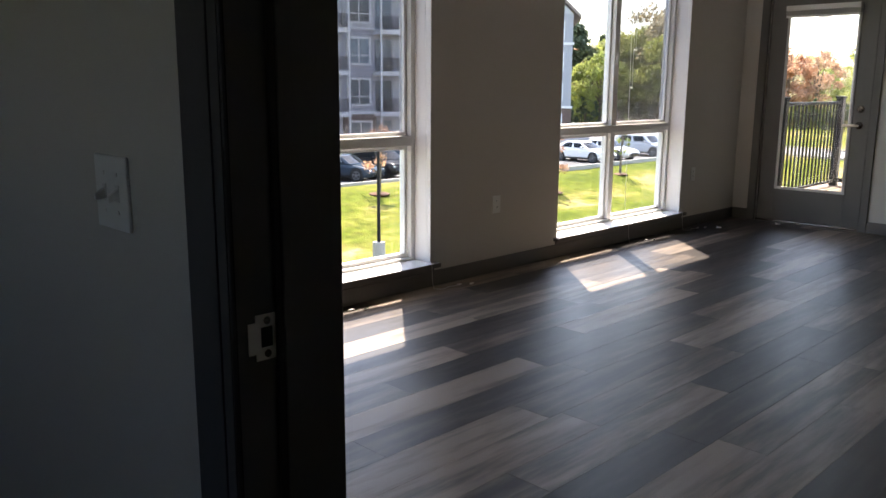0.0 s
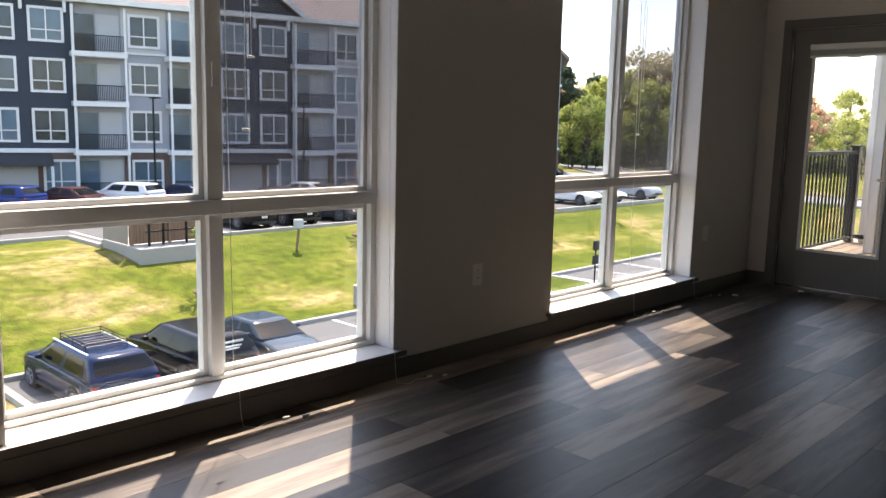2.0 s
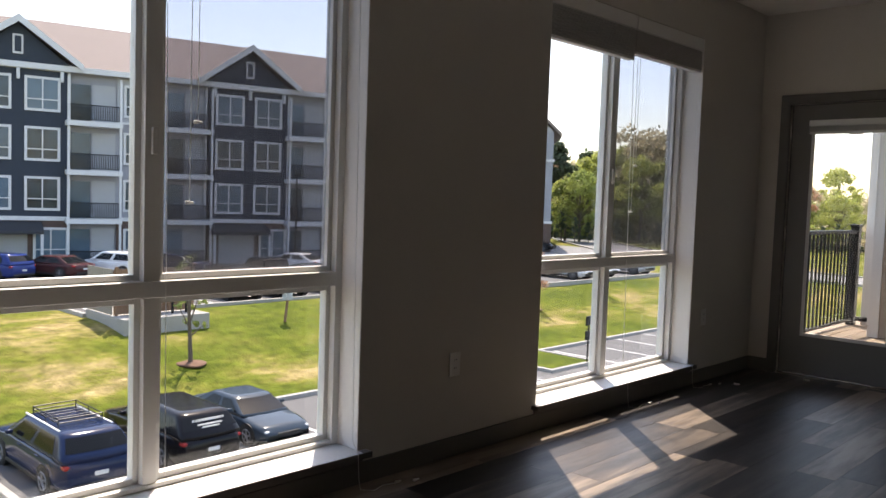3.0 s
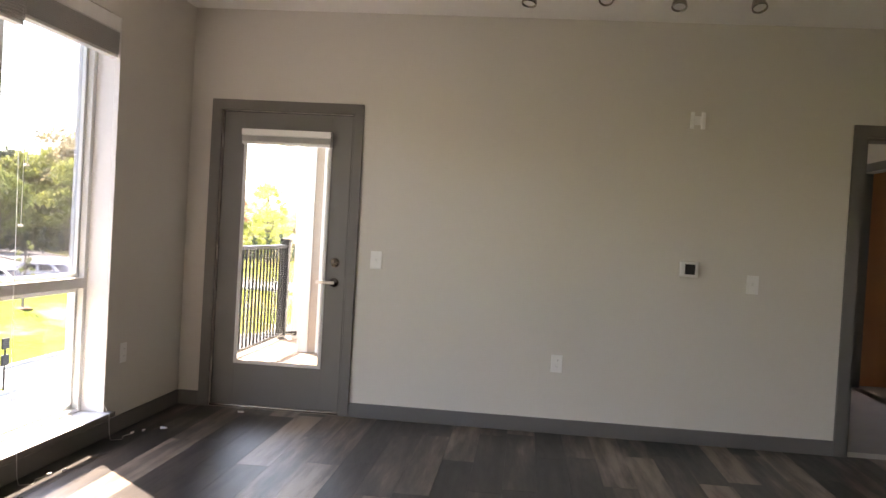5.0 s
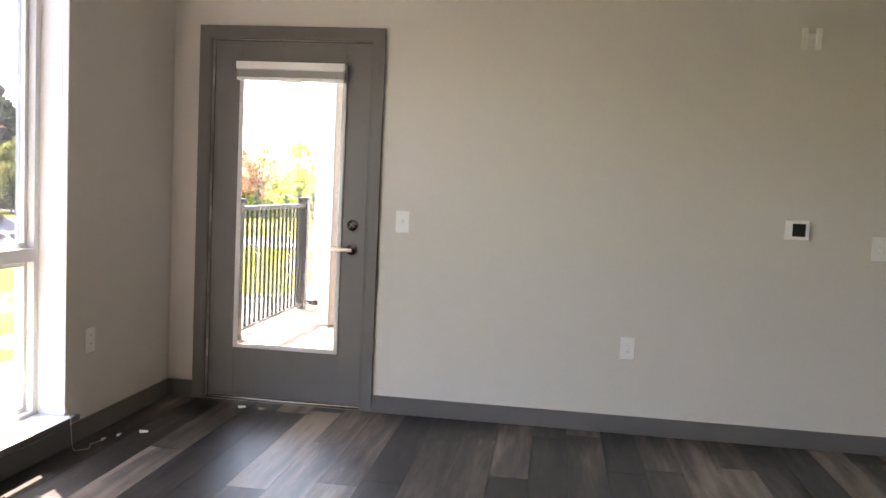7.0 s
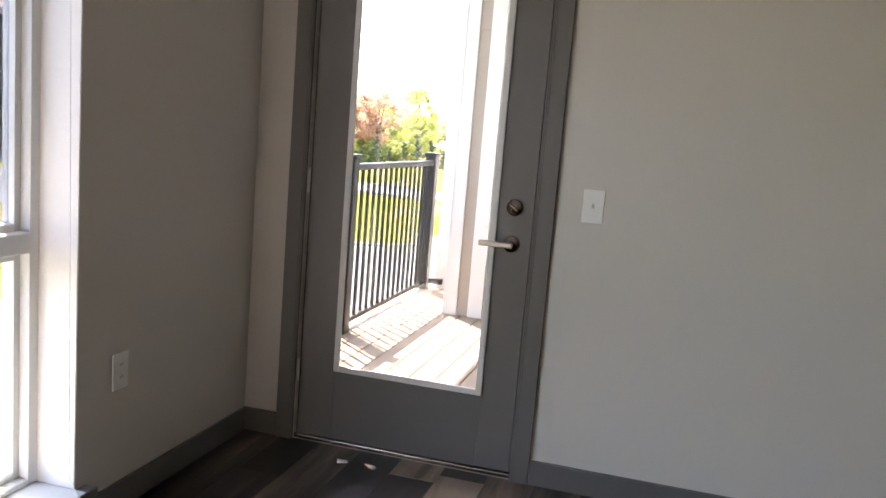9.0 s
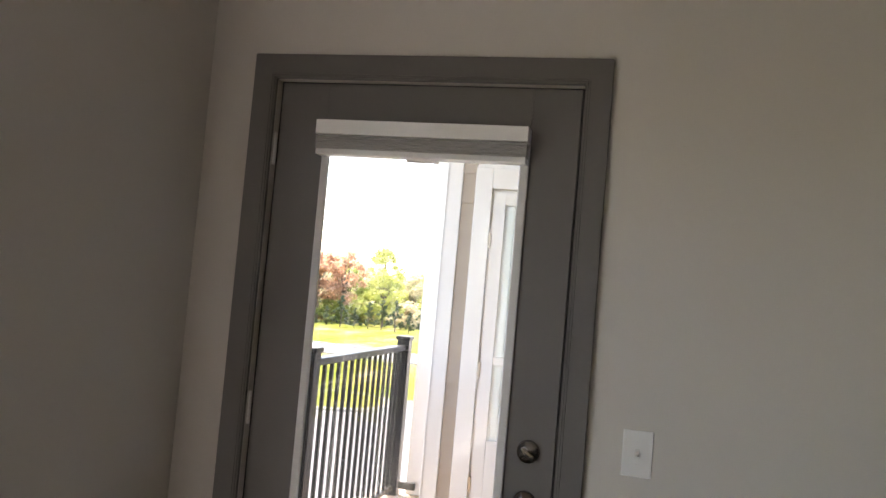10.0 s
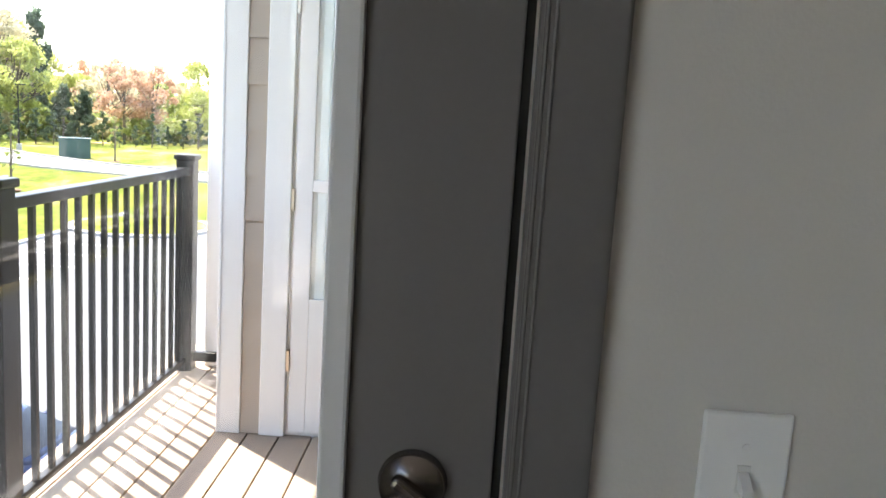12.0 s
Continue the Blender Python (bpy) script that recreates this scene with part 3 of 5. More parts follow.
def toggle(t, x):
    part("toggle_slot", nbox(x - 0.006, x + 0.006, -0.0072, -0.006, -0.013, 0.013), VINYL, t)
    bm = bmesh.new()
    prism(bm, [(-0.006, 0.008), (-0.006, -0.009), (-0.022, -0.012), (-0.022, -0.004)], "x", x - 0.0045, x + 0.0045)
    part("toggle", bm, PLASTIC, t)
    for z in (-0.03, 0.03):
        part("screw", rod(bmesh.new(), (x, -0.006, z), (x, -0.0075, z), 0.0035, 10), STEEL, t)


def outlet(m):
    t = plate_at("outlet", m, 0.078, 0.122, "white duplex electrical outlet on the greige wall", "outlet", "outlets")
    for z in (-0.021, 0.021):
        s = part("socket", nbox(-0.017, 0.017, -0.0075, -0.006, z - 0.014, z + 0.014, 0.0005), PLASTIC, t)
        for x in (-0.006, 0.006):
            part("slot", nbox(x - 0.001, x + 0.001, -0.0082, -0.0075, z - 0.002, z + 0.006), BLACK, s)


for x, z in ((-2.347, 1.113), (0.208, 1.101)):
    toggle(plate_at("light_switch", pose(x, YN, z), 0.080, 0.125, "white single toggle light switch plate", "light switch", "light switches"), 0)
ds = plate_at("light_switch", pose(-1.385, YS0, 1.09), 0.118, 0.118, "white double toggle light switch plate on a dark wall", "light switch", "light switches")
toggle(ds, -0.023)
toggle(ds, 0.023)
outlet(pose(-1.055, YN, 0.48))
outlet(pose(XW, 7.76, 0.482, 0, 0, 90))
outlet(pose(XW, 5.06, 0.468, 0, 0, 90))

th = thing("thermostat", pose(-0.215, YN, 1.18), "small white square wall thermostat with a dark screen", "thermostat")
part("body", nbox(-0.062, 0.062, -0.024, 0, -0.053, 0.053, 0.006), PLASTIC, th)
part("screen", nbox(-0.026, 0.040, -0.0255, -0.024, -0.034, 0.034), BLACK, th, "dark grey screen")
br = thing("wall_bracket", pose(-0.215, YN, 2.18), "small white two-bar wall bracket high on the wall", "bracket")
for x in (-0.036, 0.036):
    part("bar", nbox(x - 0.013, x + 0.013, -0.018, 0, -0.056, 0.056, 0.003), PLASTIC, br)
part("back_plate", nbox(-0.023, 0.023, -0.005, 0, -0.03, 0.03), PLASTIC, br)
vn = thing("air_vent", pose(1.552, YN, 2.38), "white return air grille above the bedroom doorway", "air vent")
bm = nbox(-0.222, -0.192, -0.012, 0, -0.15, 0.15, 0.002)
box(bm, 0.192, 0.222, -0.012, 0, -0.15, 0.15, 0.002)
box(bm, -0.192, 0.192, -0.012, 0, -0.15, -0.125, 0.002)
box(bm, -0.192, 0.192, -0.012, 0, 0.125, 0.15, 0.002)
box(bm, -0.01, 0.01, -0.012, 0, -0.125, 0.125)
part("frame", bm, PLASTIC, vn)
part("backing", nbox(-0.192, 0.192, -0.002, 0, -0.125, 0.125), BLIND, vn, "dark duct behind the slats")
for i in range(16):
    z = -0.118 + i * 0.0157
    bm = bmesh.new()
    prism(bm, [(-0.003, z), (-0.010, z - 0.006), (-0.011, z - 0.005), (-0.004, z + 0.001)], "x", -0.192, 0.192)
    part("slat", bm, BLIND, vn)

# track light on the ceiling
tl = thing("track_light", pose(-1.01, 6.9, ZC), "brushed nickel ceiling track light with four bell-shaped spot heads", "ceiling light")
part("canopy", rod(bmesh.new(), (0.17, 0, -0.03), (0.17, 0, 0), 0.07, 28), NICKEL, tl, smooth=True)
part("bar", rod(bmesh.new(), (-0.45, 0, -0.25), (0.80, 0, -0.25), 0.008, 12), NICKEL, tl, smooth=True)
part("stem", rod(bmesh.new(), (0.17, 0, -0.25), (0.17, 0, -0.03), 0.008, 12), NICKEL, tl, smooth=True)
for x, aim in ((-0.345, (-0.012, -0.02)), (0.0, (0.0, -0.075)), (0.345, (-0.006, -0.03)), (0.69, (0.01, -0.04))):
    d = Vector((aim[0], aim[1], -0.085)).normalized()
    top = Vector((x, 0, -0.30))
    hd = part("spot_head", bmesh.new(), DARKNICKEL, tl)
    bm, rows = bmesh.new(), []
    q = d.to_track_quat("Z", "Y").to_matrix()
    for f, r in ((0, 0.010), (0.018, 0.014), (0.04, 0.022), (0.062, 0.031), (0.085, 0.036), (0.095, 0.036), (0.095, 0.031), (0.088, 0.029)):
        rows.append([bm.verts.new(top + d * f + q @ Vector((r * math.cos(k * math.pi / 10), r * math.sin(k * math.pi / 10), 0))) for k in range(20)])
    for ra, rb in zip(rows, rows[1:]):
        for k in range(20):
            bm.faces.new((ra[k], ra[(k + 1) % 20], rb[(k + 1) % 20], rb[k]))
    bm.faces.new(rows[0][::-1])
    bmesh.ops.recalc_face_normals(bm, faces=bm.faces)
    bm.to_mesh(hd.data)
    bm.free()
    for f in hd.data.polygons:
        f.use_smooth = True
    part("swivel", rod(bmesh.new(), (x, 0, -0.25), top, 0.006, 12), NICKEL, hd)
    part("bulb", rod(bmesh.new(), top + d * 0.082, top + d * 0.088, 0.029, 20), VINYL, hd, "frosted lens")

# ---- ground: one sheet, low by the near car park, higher towards the far buildings ----
LOW, HIGH = -5.6, -4.05


def ground_z(x, y):
    def s(t):
        t = min(max(t, 0), 1)
        return t * t * (3 - 2 * t)
    return LOW + (HIGH - LOW) * max(s((-23.4 - x) / 10.0), s((y - 57.5) / 7.5))


def spread(lo, hi, fine_lo, fine_hi, fine, coarse):
    out, v = [], lo
    while v < hi:
        out.append(v)
        v += fine if fine_lo <= v < fine_hi else coarse
    return out + [hi]


gx, gy = spread(-700, 600, -60, 0, 1.0, 40), spread(-600, 900, -10, 110, 2.0, 45)
verts = [(x, y, ground_z(x, y) + 0.05 * noise.noise((x * 0.25, y * 0.25, 0)) * (1 if -33.5 < x < -24 else 0)) for y in gy for x in gx]
faces = [(j * len(gx) + i, j * len(gx) + i + 1, (j + 1) * len(gx) + i + 1, (j + 1) * len(gx) + i) for j in range(len(gy) - 1) for i in range(len(gx) - 1)]
me = bpy.data.meshes.new("ground")
me.from_pydata(verts, [], faces)
me.materials.append(GRASS)
for p in me.polygons:
    p.use_smooth = True
tagged(new("ground", me), "spring lawn with dry straw patches on a slope", "lawn", kind="structure")


def slab(name, x0, x1, y0, y1, z, material, label, category, thick=0.25):
    return struct(name, nbox(x0, x1, y0, y1, z - thick, z), material, label, category)


slab("road_lower_lot", -23.0, -4.3, 8.35, 57, LOW + 0.02, ASPHALT, "dark asphalt car park below the windows", "car park")
slab("road_lower_lane", -18.2, -4.3, -30, 8.349, LOW + 0.02, ASPHALT, "dark asphalt lane below the windows", "car park")
slab("road_upper_bays", -34.299, -32.0, 44, 60, HIGH + 0.02, ASPHALT, "dark asphalt parking bays by the lawn", "car park")
slab("road_upper_south", -50.5, -37.5, -20, 15.8, HIGH + 0.02, ASPHALT, "dark asphalt car park by the apartment block", "car park")
slab("road_upper_lot", -50.5, -34.3, 15.801, 60, HIGH + 0.02, ASPHALT, "dark asphalt car park by the apartment block", "car park")
ROAD = [(-120, 152), (-86, 118.5), (-60, 92.5), (-44, 78.5), (-34, 72.4), (-24, 69.4), (-10, 68.4), (20, 70), (60, 74)]


def along(x):
    """The road's middle line and its slope at x."""
    xs, ys = [p[0] for p in ROAD], [p[1] for p in ROAD]
    return float(np.interp(x, xs, ys)), float(np.interp(x + 4, xs, ys) - np.interp(x - 4, xs, ys)) / 8


def strip(name, off0, off1, z0, z1, material, label, category):
    bm, rows = bmesh.new(), []
    for x in np.arange(-120, 60.1, 3.0):
        y, k = along(x)
        n = Vector((-k, 1)).normalized()
        rows.append([bm.verts.new((x + n.x * o, y + n.y * o, z)) for o, z in ((off0, z0), (off1, z0), (off1, z1), (off0, z1))])
    for a, b in zip(rows, rows[1:]):
        for q in range(4):
            bm.faces.new((a[q], a[(q + 1) % 4], b[(q + 1) % 4], b[q]))
    bmesh.ops.recalc_face_normals(bm, faces=bm.faces)
    return struct(name, bm, material, label, category)


strip("road_far", -3.6, 3.6, HIGH - 0.2, HIGH + 0.03, ROADPALE, "pale asphalt road curving past the lawn", "road")
strip("kerb_road_near", -3.85, -3.601, HIGH - 0.2, HIGH + 0.16, CONC, "pale concrete kerb along the road", "kerb")
strip("kerb_road_far", 3.601, 3.85, HIGH - 0.2, HIGH + 0.16, CONC, "pale concrete kerb along the road", "kerb")
slab("road_side_lot", -75, -46, 60.2, 83.8, HIGH + 0.025, ROADPALE, "pale asphalt car park", "car park")


def kerb(x0, x1, y0, y1, z):
    tagged(link("kerb", nbox(x0, x1, y0, y1, z - 0.2, z + 0.16, 0.02), CONC), "pale concrete kerb along the car park", "kerb", kind="structure")


kerb(-23.2, -23.0, 8.35, 28.6, LOW)
kerb(-23.2, -23.0, 31.9, 57, LOW)
kerb(-23.2, -18.2, 8.15, 8.35, LOW)
kerb(-23.2, -20.0, 28.6, 28.8, LOW)
kerb(-23.2, -20.0, 31.7, 31.9, LOW)
kerb(-20.2, -20.0, 28.8, 31.7, LOW)
slab("lawn_island", -23.0, -20.2, 28.8, 31.7, LOW + 0.12, GRASS, "small lawn island between parking bays", "lawn")
kerb(-34.3, -34.1, 16.0, 43.8, HIGH)
kerb(-37.5, -37.3, -20, 15.8, HIGH)
kerb(-37.3, -34.1, 15.8, 16.0, HIGH)
kerb(-34.3, -32.0, 43.8, 44.0, HIGH)
kerb(-32.0, -31.8, 43.8, 60, HIGH)
for i in range(1, 18):
    y = 8.35 + i * 2.7
    if not 28.5 < y < 32:
        tagged(link("parking_line", nbox(-22.95, -18.3, y, y + 0.11, LOW + 0.021, LOW + 0.026), PAINT), "white painted parking bay line", "parking line", "parking lines", "structure")
for i in range(1, 16):
    y = 14 + i * 2.75
    tagged(link("parking_line", nbox(-39.5, -34.5, y, y + 0.11, HIGH + 0.021, HIGH + 0.026), PAINT), "white painted parking bay line", "parking line", "parking lines", "structure")
bm = bmesh.new()
bmesh.ops.create_cone(bm, cap_ends=True, segments=40, radius1=3.6, radius2=3.5, depth=0.3, matrix=Matrix.Translation((-20.2, 52.6, LOW + 0.06)))
struct("lawn_round_island", bm, GRASS, "round lawn island in the car park", "lawn")
bm = bmesh.new()
bmesh.ops.create_cone(bm, cap_ends=True, segments=40, radius1=3.85, radius2=3.85, depth=0.24, matrix=Matrix.Translation((-20.2, 52.6, LOW + 0.06)))
struct("kerb_round_island", bm, CONC, "pale round concrete kerb", "kerb")

# lower storeys of the building the camera is in
struct("wall_lower_storeys", nbox(-4.0, 3.3, -1.35, 12.2, LOW - 0.2, -0.31), SIDING, "beige sided lower storeys of the apartment building", "wall")

# ---- balcony ----
XR = -4.04
struct("wall_balcony_end", nbox(-3.60, 0.28, 11.31, 12.6, -0.3, 3.09), WHITEWOOD, "white trimmed end wall of the balcony", "wall")
struct("wall_balcony_pier", nbox(-3.955, -3.602, 12.19, 12.6, -0.3, 3.09), WHITEWOOD, "white painted balcony pier", "wall")
struct("ceiling_balcony", nbox(-4.41, 0.28, YN + 0.151, 12.6, 3.1, 3.3), WHITEWOOD, "white balcony soffit", "ceiling")
struct("floor_balcony_slab", nbox(-4.20, 0.28, YN + 0.151, 12.6, -0.3, -0.032), DECK, "timber balcony deck frame", "floor")
struct("trim_balcony_corner_1", nbox(-3.612, -3.515, 11.285, 11.31, 0, 3.09, 0.004), WHITEWOOD, "white corner board", "trim")
struct("trim_balcony_corner_2", nbox(-3.622, -3.601, 11.285, 11.42, 0, 3.09, 0.004), WHITEWOOD, "white corner board", "trim")
sd = thing("siding_panel", pose(0, 0, 0), "beige lap siding on the balcony end wall", "siding", kind="structure")
lap = bmesh.new()
prism(lap, [(11.31, 0), (11.288, 0), (11.300, 0.188), (11.31, 0.188)], "x", -3.514, -3.43)
first = part("lap_board", lap, SIDING, sd)
for i in range(1, 16):
    o = new("lap_board", first.data)
    o.parent, o.location = sd, (0, 0, 0.188 * i + 0.004)
first.location = (0, 0, 0.004)

ed = thing("door_3", pose(-3.43, 11.31, 0), "white exterior balcony door with a tall glass lite and pale curtain", "door", kind="structure")
bm = nbox(0, 0.11, -0.03, 0, 0, 2.30, 0.004)
box(bm, 1.0, 1.11, -0.03, 0, 0, 2.30, 0.004)
box(bm, 0.11, 1.0, -0.03, 0, 2.17, 2.30, 0.004)
part("door_casing", bm, WHITEWOOD, ed)
bm = nbox(0.125, 0.20, -0.02, 0, 0.02, 2.15, 0.003)
box(bm, 0.91, 0.985, -0.02, 0, 0.02, 2.15, 0.003)
box(bm, 0.20, 0.91, -0.02, 0, 0.02, 0.62, 0.003)
box(bm, 0.20, 0.91, -0.02, 0, 1.08, 1.13, 0.003)
box(bm, 0.20, 0.91, -0.02, 0, 2.07, 2.15, 0.003)
part("leaf", bm, WHITEWOOD, ed)
bm = bmesh.new()
pts = [(0.20 + 0.71 * i / 40, -0.0045 + 0.003 * math.sin(i * 1.6)) for i in range(41)]
prism(bm, pts + [(0.91, -0.001), (0.20, -0.001)], "z", 0.62, 2.07)
part("curtain", bm, PLASTIC, ed, "white folded curtain")
p = part("pane", nbox(0.20, 0.91, -0.014, -0.010, 0.62, 2.07), PANE, ed)
p.visible_shadow = False
for z in (0.3, 1.0, 1.8):
    part("hinge", nbox(0.112, 0.124, -0.03, -0.004, z, z + 0.09), NICKEL, ed)

rail = thing("balcony_railing", pose(XR, 0, 0), "black aluminium balcony railing with square balusters", "railing")
post_y = (8.83, 10.35, 12.12)
for y in post_y:
    p = part("post", nbox(-0.045, 0.045, y - 0.045, y + 0.045, -0.03, 1.125, 0.004), ALU, rail)
    part("post_cap", nbox(-0.056, 0.056, y - 0.056, y + 0.056, 1.125, 1.155, 0.008), ALU, p)
bal = nbox(-0.010, 0.010, -0.010, 0.010, 0.075, 1.05)
me = bpy.data.meshes.new("baluster")
bal.to_mesh(me)
bal.free()
me.materials.append(ALU)
for a, b in zip(post_y, post_y[1:]):
    part("top_rail", nbox(-0.030, 0.030, a + 0.046, b - 0.046, 1.05, 1.09, 0.006), ALU, rail)
    part("bottom_rail", nbox(-0.018, 0.018, a + 0.046, b - 0.046, 0.045, 0.075, 0.004), ALU, rail)
    k = round((b - a) / 0.113)
    for i in range(1, k):
        o = new("baluster", me)
        o.parent, o.location = rail, (0, a + (b - a) * i / k, 0)
part("wall_bracket", nbox(0.046, 0.17, 12.10, 12.14, 0.05, 0.10, 0.004), ALU, rail)

# ---- cars ----
TYRE = mat("tyre_rubber", (0.015, 0.015, 0.015), 0.8, bump=0.1)
RIM = mat("alloy_rim", (0.22, 0.22, 0.23), 0.4, 0.6, bump=0.0)
CARGLASS = mat("car_glass", (0.008, 0.009, 0.010), 0.04, vary=0.05, bump=0, spec=0.2)
REDLAMP = mat("red_lamp", (0.35, 0.015, 0.012), 0.15, vary=0.02, bump=0)
CLEARLAMP = mat("clear_lamp", (0.7, 0.7, 0.7), 0.12, vary=0.02, bump=0)
CARPAINT = {}


def car_paint(c):
    if c not in CARPAINT:
        CARPAINT[c] = mat("car_paint", c, 0.14, 0.0, vary=0.03, bump=0, spec=0.22)
    return CARPAINT[c]


def loft(stations, ring):
    """Skin a row of closed rings. ring(station) gives the points of one ring."""
    bm, rows = bmesh.new(), []
    for s in stations:
        rows.append([bm.verts.new(p) for p in ring(s)])
    for a, b in zip(rows, rows[1:]):
        for i in range(len(a)):
            j = (i + 1) % len(a)
            bm.faces.new((a[i], a[j], b[j], b[i]))
    bm.faces.new(rows[0][::-1])
    bm.faces.new(rows[-1])
    bmesh.ops.recalc_face_normals(bm, faces=bm.faces)
    return bm


SHAPES = {  # length, half width, body profile (from the nose, top of body), cabin base, cabin at the roof, roof height
    "suv": (4.75, 0.93, [(0, 0.60), (0.05, 0.74), (0.2, 0.88), (0.7, 0.97), (1.25, 1.03), (1.6, 1.05), (4.5, 1.06), (4.68, 1.0), (4.75, 0.84)], (1.12, 4.66), (1.95, 4.18), 1.64),
    "sedan": (4.75, 0.91, [(0, 0.50), (0.05, 0.62), (0.25, 0.76), (0.8, 0.86), (1.4, 0.93), (1.7, 0.95), (3.9, 0.99), (4.5, 1.0), (4.68, 0.95), (4.75, 0.8)], (1.30, 4.25), (2.2, 3.35), 1.44),
    "pickup": (5.6, 0.98, [(0, 0.72), (0.06, 0.95), (0.3, 1.08), (1.3, 1.16), (1.6, 1.18), (3.6, 1.18), (5.5, 1.16), (5.6, 1.05)], (1.4, 3.7), (2.05, 3.5), 1.85),
}


def patch(rows, i0, i1):
    """A strip of skin between ring indices i0 and i1, wrapping round."""
    bm = bmesh.new()
    n = len(rows[0])
    idx = [(i0 + k) % n for k in range((i1 - i0) % n + 1)]
    vs = [[bm.verts.new(r[i]) for i in idx] for r in rows]
    for a, b in zip(vs, vs[1:]):
        for k in range(len(idx) - 1):
            bm.faces.new((a[k], a[k + 1], b[k + 1], b[k]))
    bmesh.ops.recalc_face_normals(bm, faces=bm.faces)
    return bm


def car(kind, paint, x, y, z, heading, label, rack=False, lettering=False, size=(1, 1, 1)):
    """heading: degrees of the nose's direction; 0 is +x."""
    L, hw, deck, base, roof, top = SHAPES[kind]
    cp = car_paint(paint)
    c = thing("car" if kind != "pickup" else "pickup_truck", pose(x, y, z, 0, 0, heading) @ Matrix.Diagonal((*size, 1)), label, "car", "parked cars")
    dx, dz = [d[0] for d in deck], [d[1] for d in deck]

    def ring(s):
        t, h = s
        u = abs(t / L - 0.5) * 2
        w = hw * (1 - 0.20 * max(0, (u - 0.70) / 0.30) ** 2.2)
        X = L / 2 - t
        lo = 0.22 + 0.14 * max(0, (u - 0.8) / 0.2) ** 2
        m = lo + (h - lo) * 0.55
        side = [(w * 0.80, lo), (w * 0.93, lo + 0.05), (w * 0.985, lo + 0.16), (w, m - 0.10), (w * 0.985, m + 0.02), (w * 0.995, m + 0.10), (w * 0.97, h - 0.10), (w * 0.92, h - 0.03), (w * 0.80, h), (w * 0.40, h + 0.02)]
        return [(X, a, b) for a, b in side] + [(X, -a, b) for a, b in side[::-1]]
    st = [(t, float(np.interp(t, dx, dz))) for t in sorted({*[L * i / 26 for i in range(27)], *dx})]
    part("body", loft(st, ring), cp, c, smooth=True)
    belt = float(np.interp((base[0] + base[1]) / 2, dx, dz)) - 0.03

    def level(s, out=0.0):
        """One closed outline of the cabin at height s (0 belt, 1 roof)."""
        e = max(0, (s - 0.80) / 0.20)
        bend = s + 0.10 * s * (1 - s)
        xf, xr = L / 2 - (base[0] + (roof[0] - base[0]) * bend) - 0.30 * e ** 3, L / 2 - (base[1] + (roof[1] - base[1]) * max(bend, 0) ** 1.3) + 0.30 * e ** 3
        w = hw * (0.93 - 0.20 * s - 0.02 * s * s) - 0.22 * e ** 3
        zz = belt + (top - belt) * (s if s < 0.80 else 0.80 + 0.20 * math.sin(e * math.pi / 2))
        k, pts = 0.09, []
        for i in range(15):
            pts.append((xf - k + (xr - xf + 2 * k) * i / 14, -w - out, zz))
        for i in range(9):
            v = -1 + 2 * i / 8
            pts.append((xr - out - 0.07 * (1 - v * v), (w - k * 0.6) * v, zz))
        for i in range(15):
            pts.append((xr + k + (xf - xr - 2 * k) * i / 14, w + out, zz))
        for i in range(9):
            v = 1 - 2 * i / 8
            pts.append((xf + out + 0.10 * (1 - v * v), (w - k * 0.6) * v, zz))
        return pts
    part("cabin", loft([-0.08, 0.1, 0.25, 0.4, 0.55, 0.7, 0.8, 0.88, 0.94, 0.98, 1.0], level), cp, c, smooth=True)
    side_rows = [level(s, 0.006) for s in (0.13, 0.3, 0.5, 0.66, 0.78)]
    end_rows = [level(s, 0.008) for s in (0.08, 0.3, 0.5, 0.68, 0.82)]
    for a, b in ((1, 6), (7, 12), (26, 31), (32, 37)):
        part("side_window", patch(side_rows, a, b), CARGLASS, c, "dark side glass", True)
    part("windscreen", patch(end_rows, 39, 47), CARGLASS, c, "dark windscreen", True)
    part("rear_window", patch(end_rows[1:] if kind == "suv" else end_rows, 15, 23), CARGLASS, c, "dark rear glass", True)
    zt = float(np.interp(L - 0.12, dx, dz))
    r = 0.35 if kind != "pickup" else 0.41
    for sy in (-1, 1):
        part("mirror", nbox(L / 2 - base[0] - 0.66, L / 2 - base[0] - 0.52, sy * hw * 0.96, sy * (hw + 0.14), belt + 0.06, belt + 0.19, 0.045), cp, c, smooth=True)
        part("headlight", nbox(L / 2 - 0.36, L / 2 - 0.09, sy * (hw * 0.50), sy * (hw * 0.86), deck[1][1] - 0.10, deck[1][1] + 0.05, 0.05), CLEARLAMP, c, smooth=True)
        part("tail_light", nbox(-L / 2 + 0.045, -L / 2 + 0.34, sy * (hw * 0.50), sy * (hw * 0.90), zt - 0.19, zt - 0.06, 0.05), REDLAMP, c, "red tail light", True)
        part("sill_trim", nbox(-L / 2 + 1.34, L / 2 - 1.30, sy * (hw - 0.05), sy * (hw + 0.004), 0.22, 0.34, 0.02), BLACK, c)
        for a in (0.3, 0.62):
            xh = L / 2 - base[0] - (base[1] - base[0]) * a
            part("door_handle", nbox(xh - 0.09, xh + 0.09, sy * (hw * 0.97), sy * (hw * 1.0 + 0.012), belt - 0.13, belt - 0.10, 0.008), cp, c)
    part("bumper", nbox(-L / 2 - 0.03, -L / 2 + 0.14, -hw * 0.74, hw * 0.74, 0.30, 0.46, 0.04), BLACK, c)
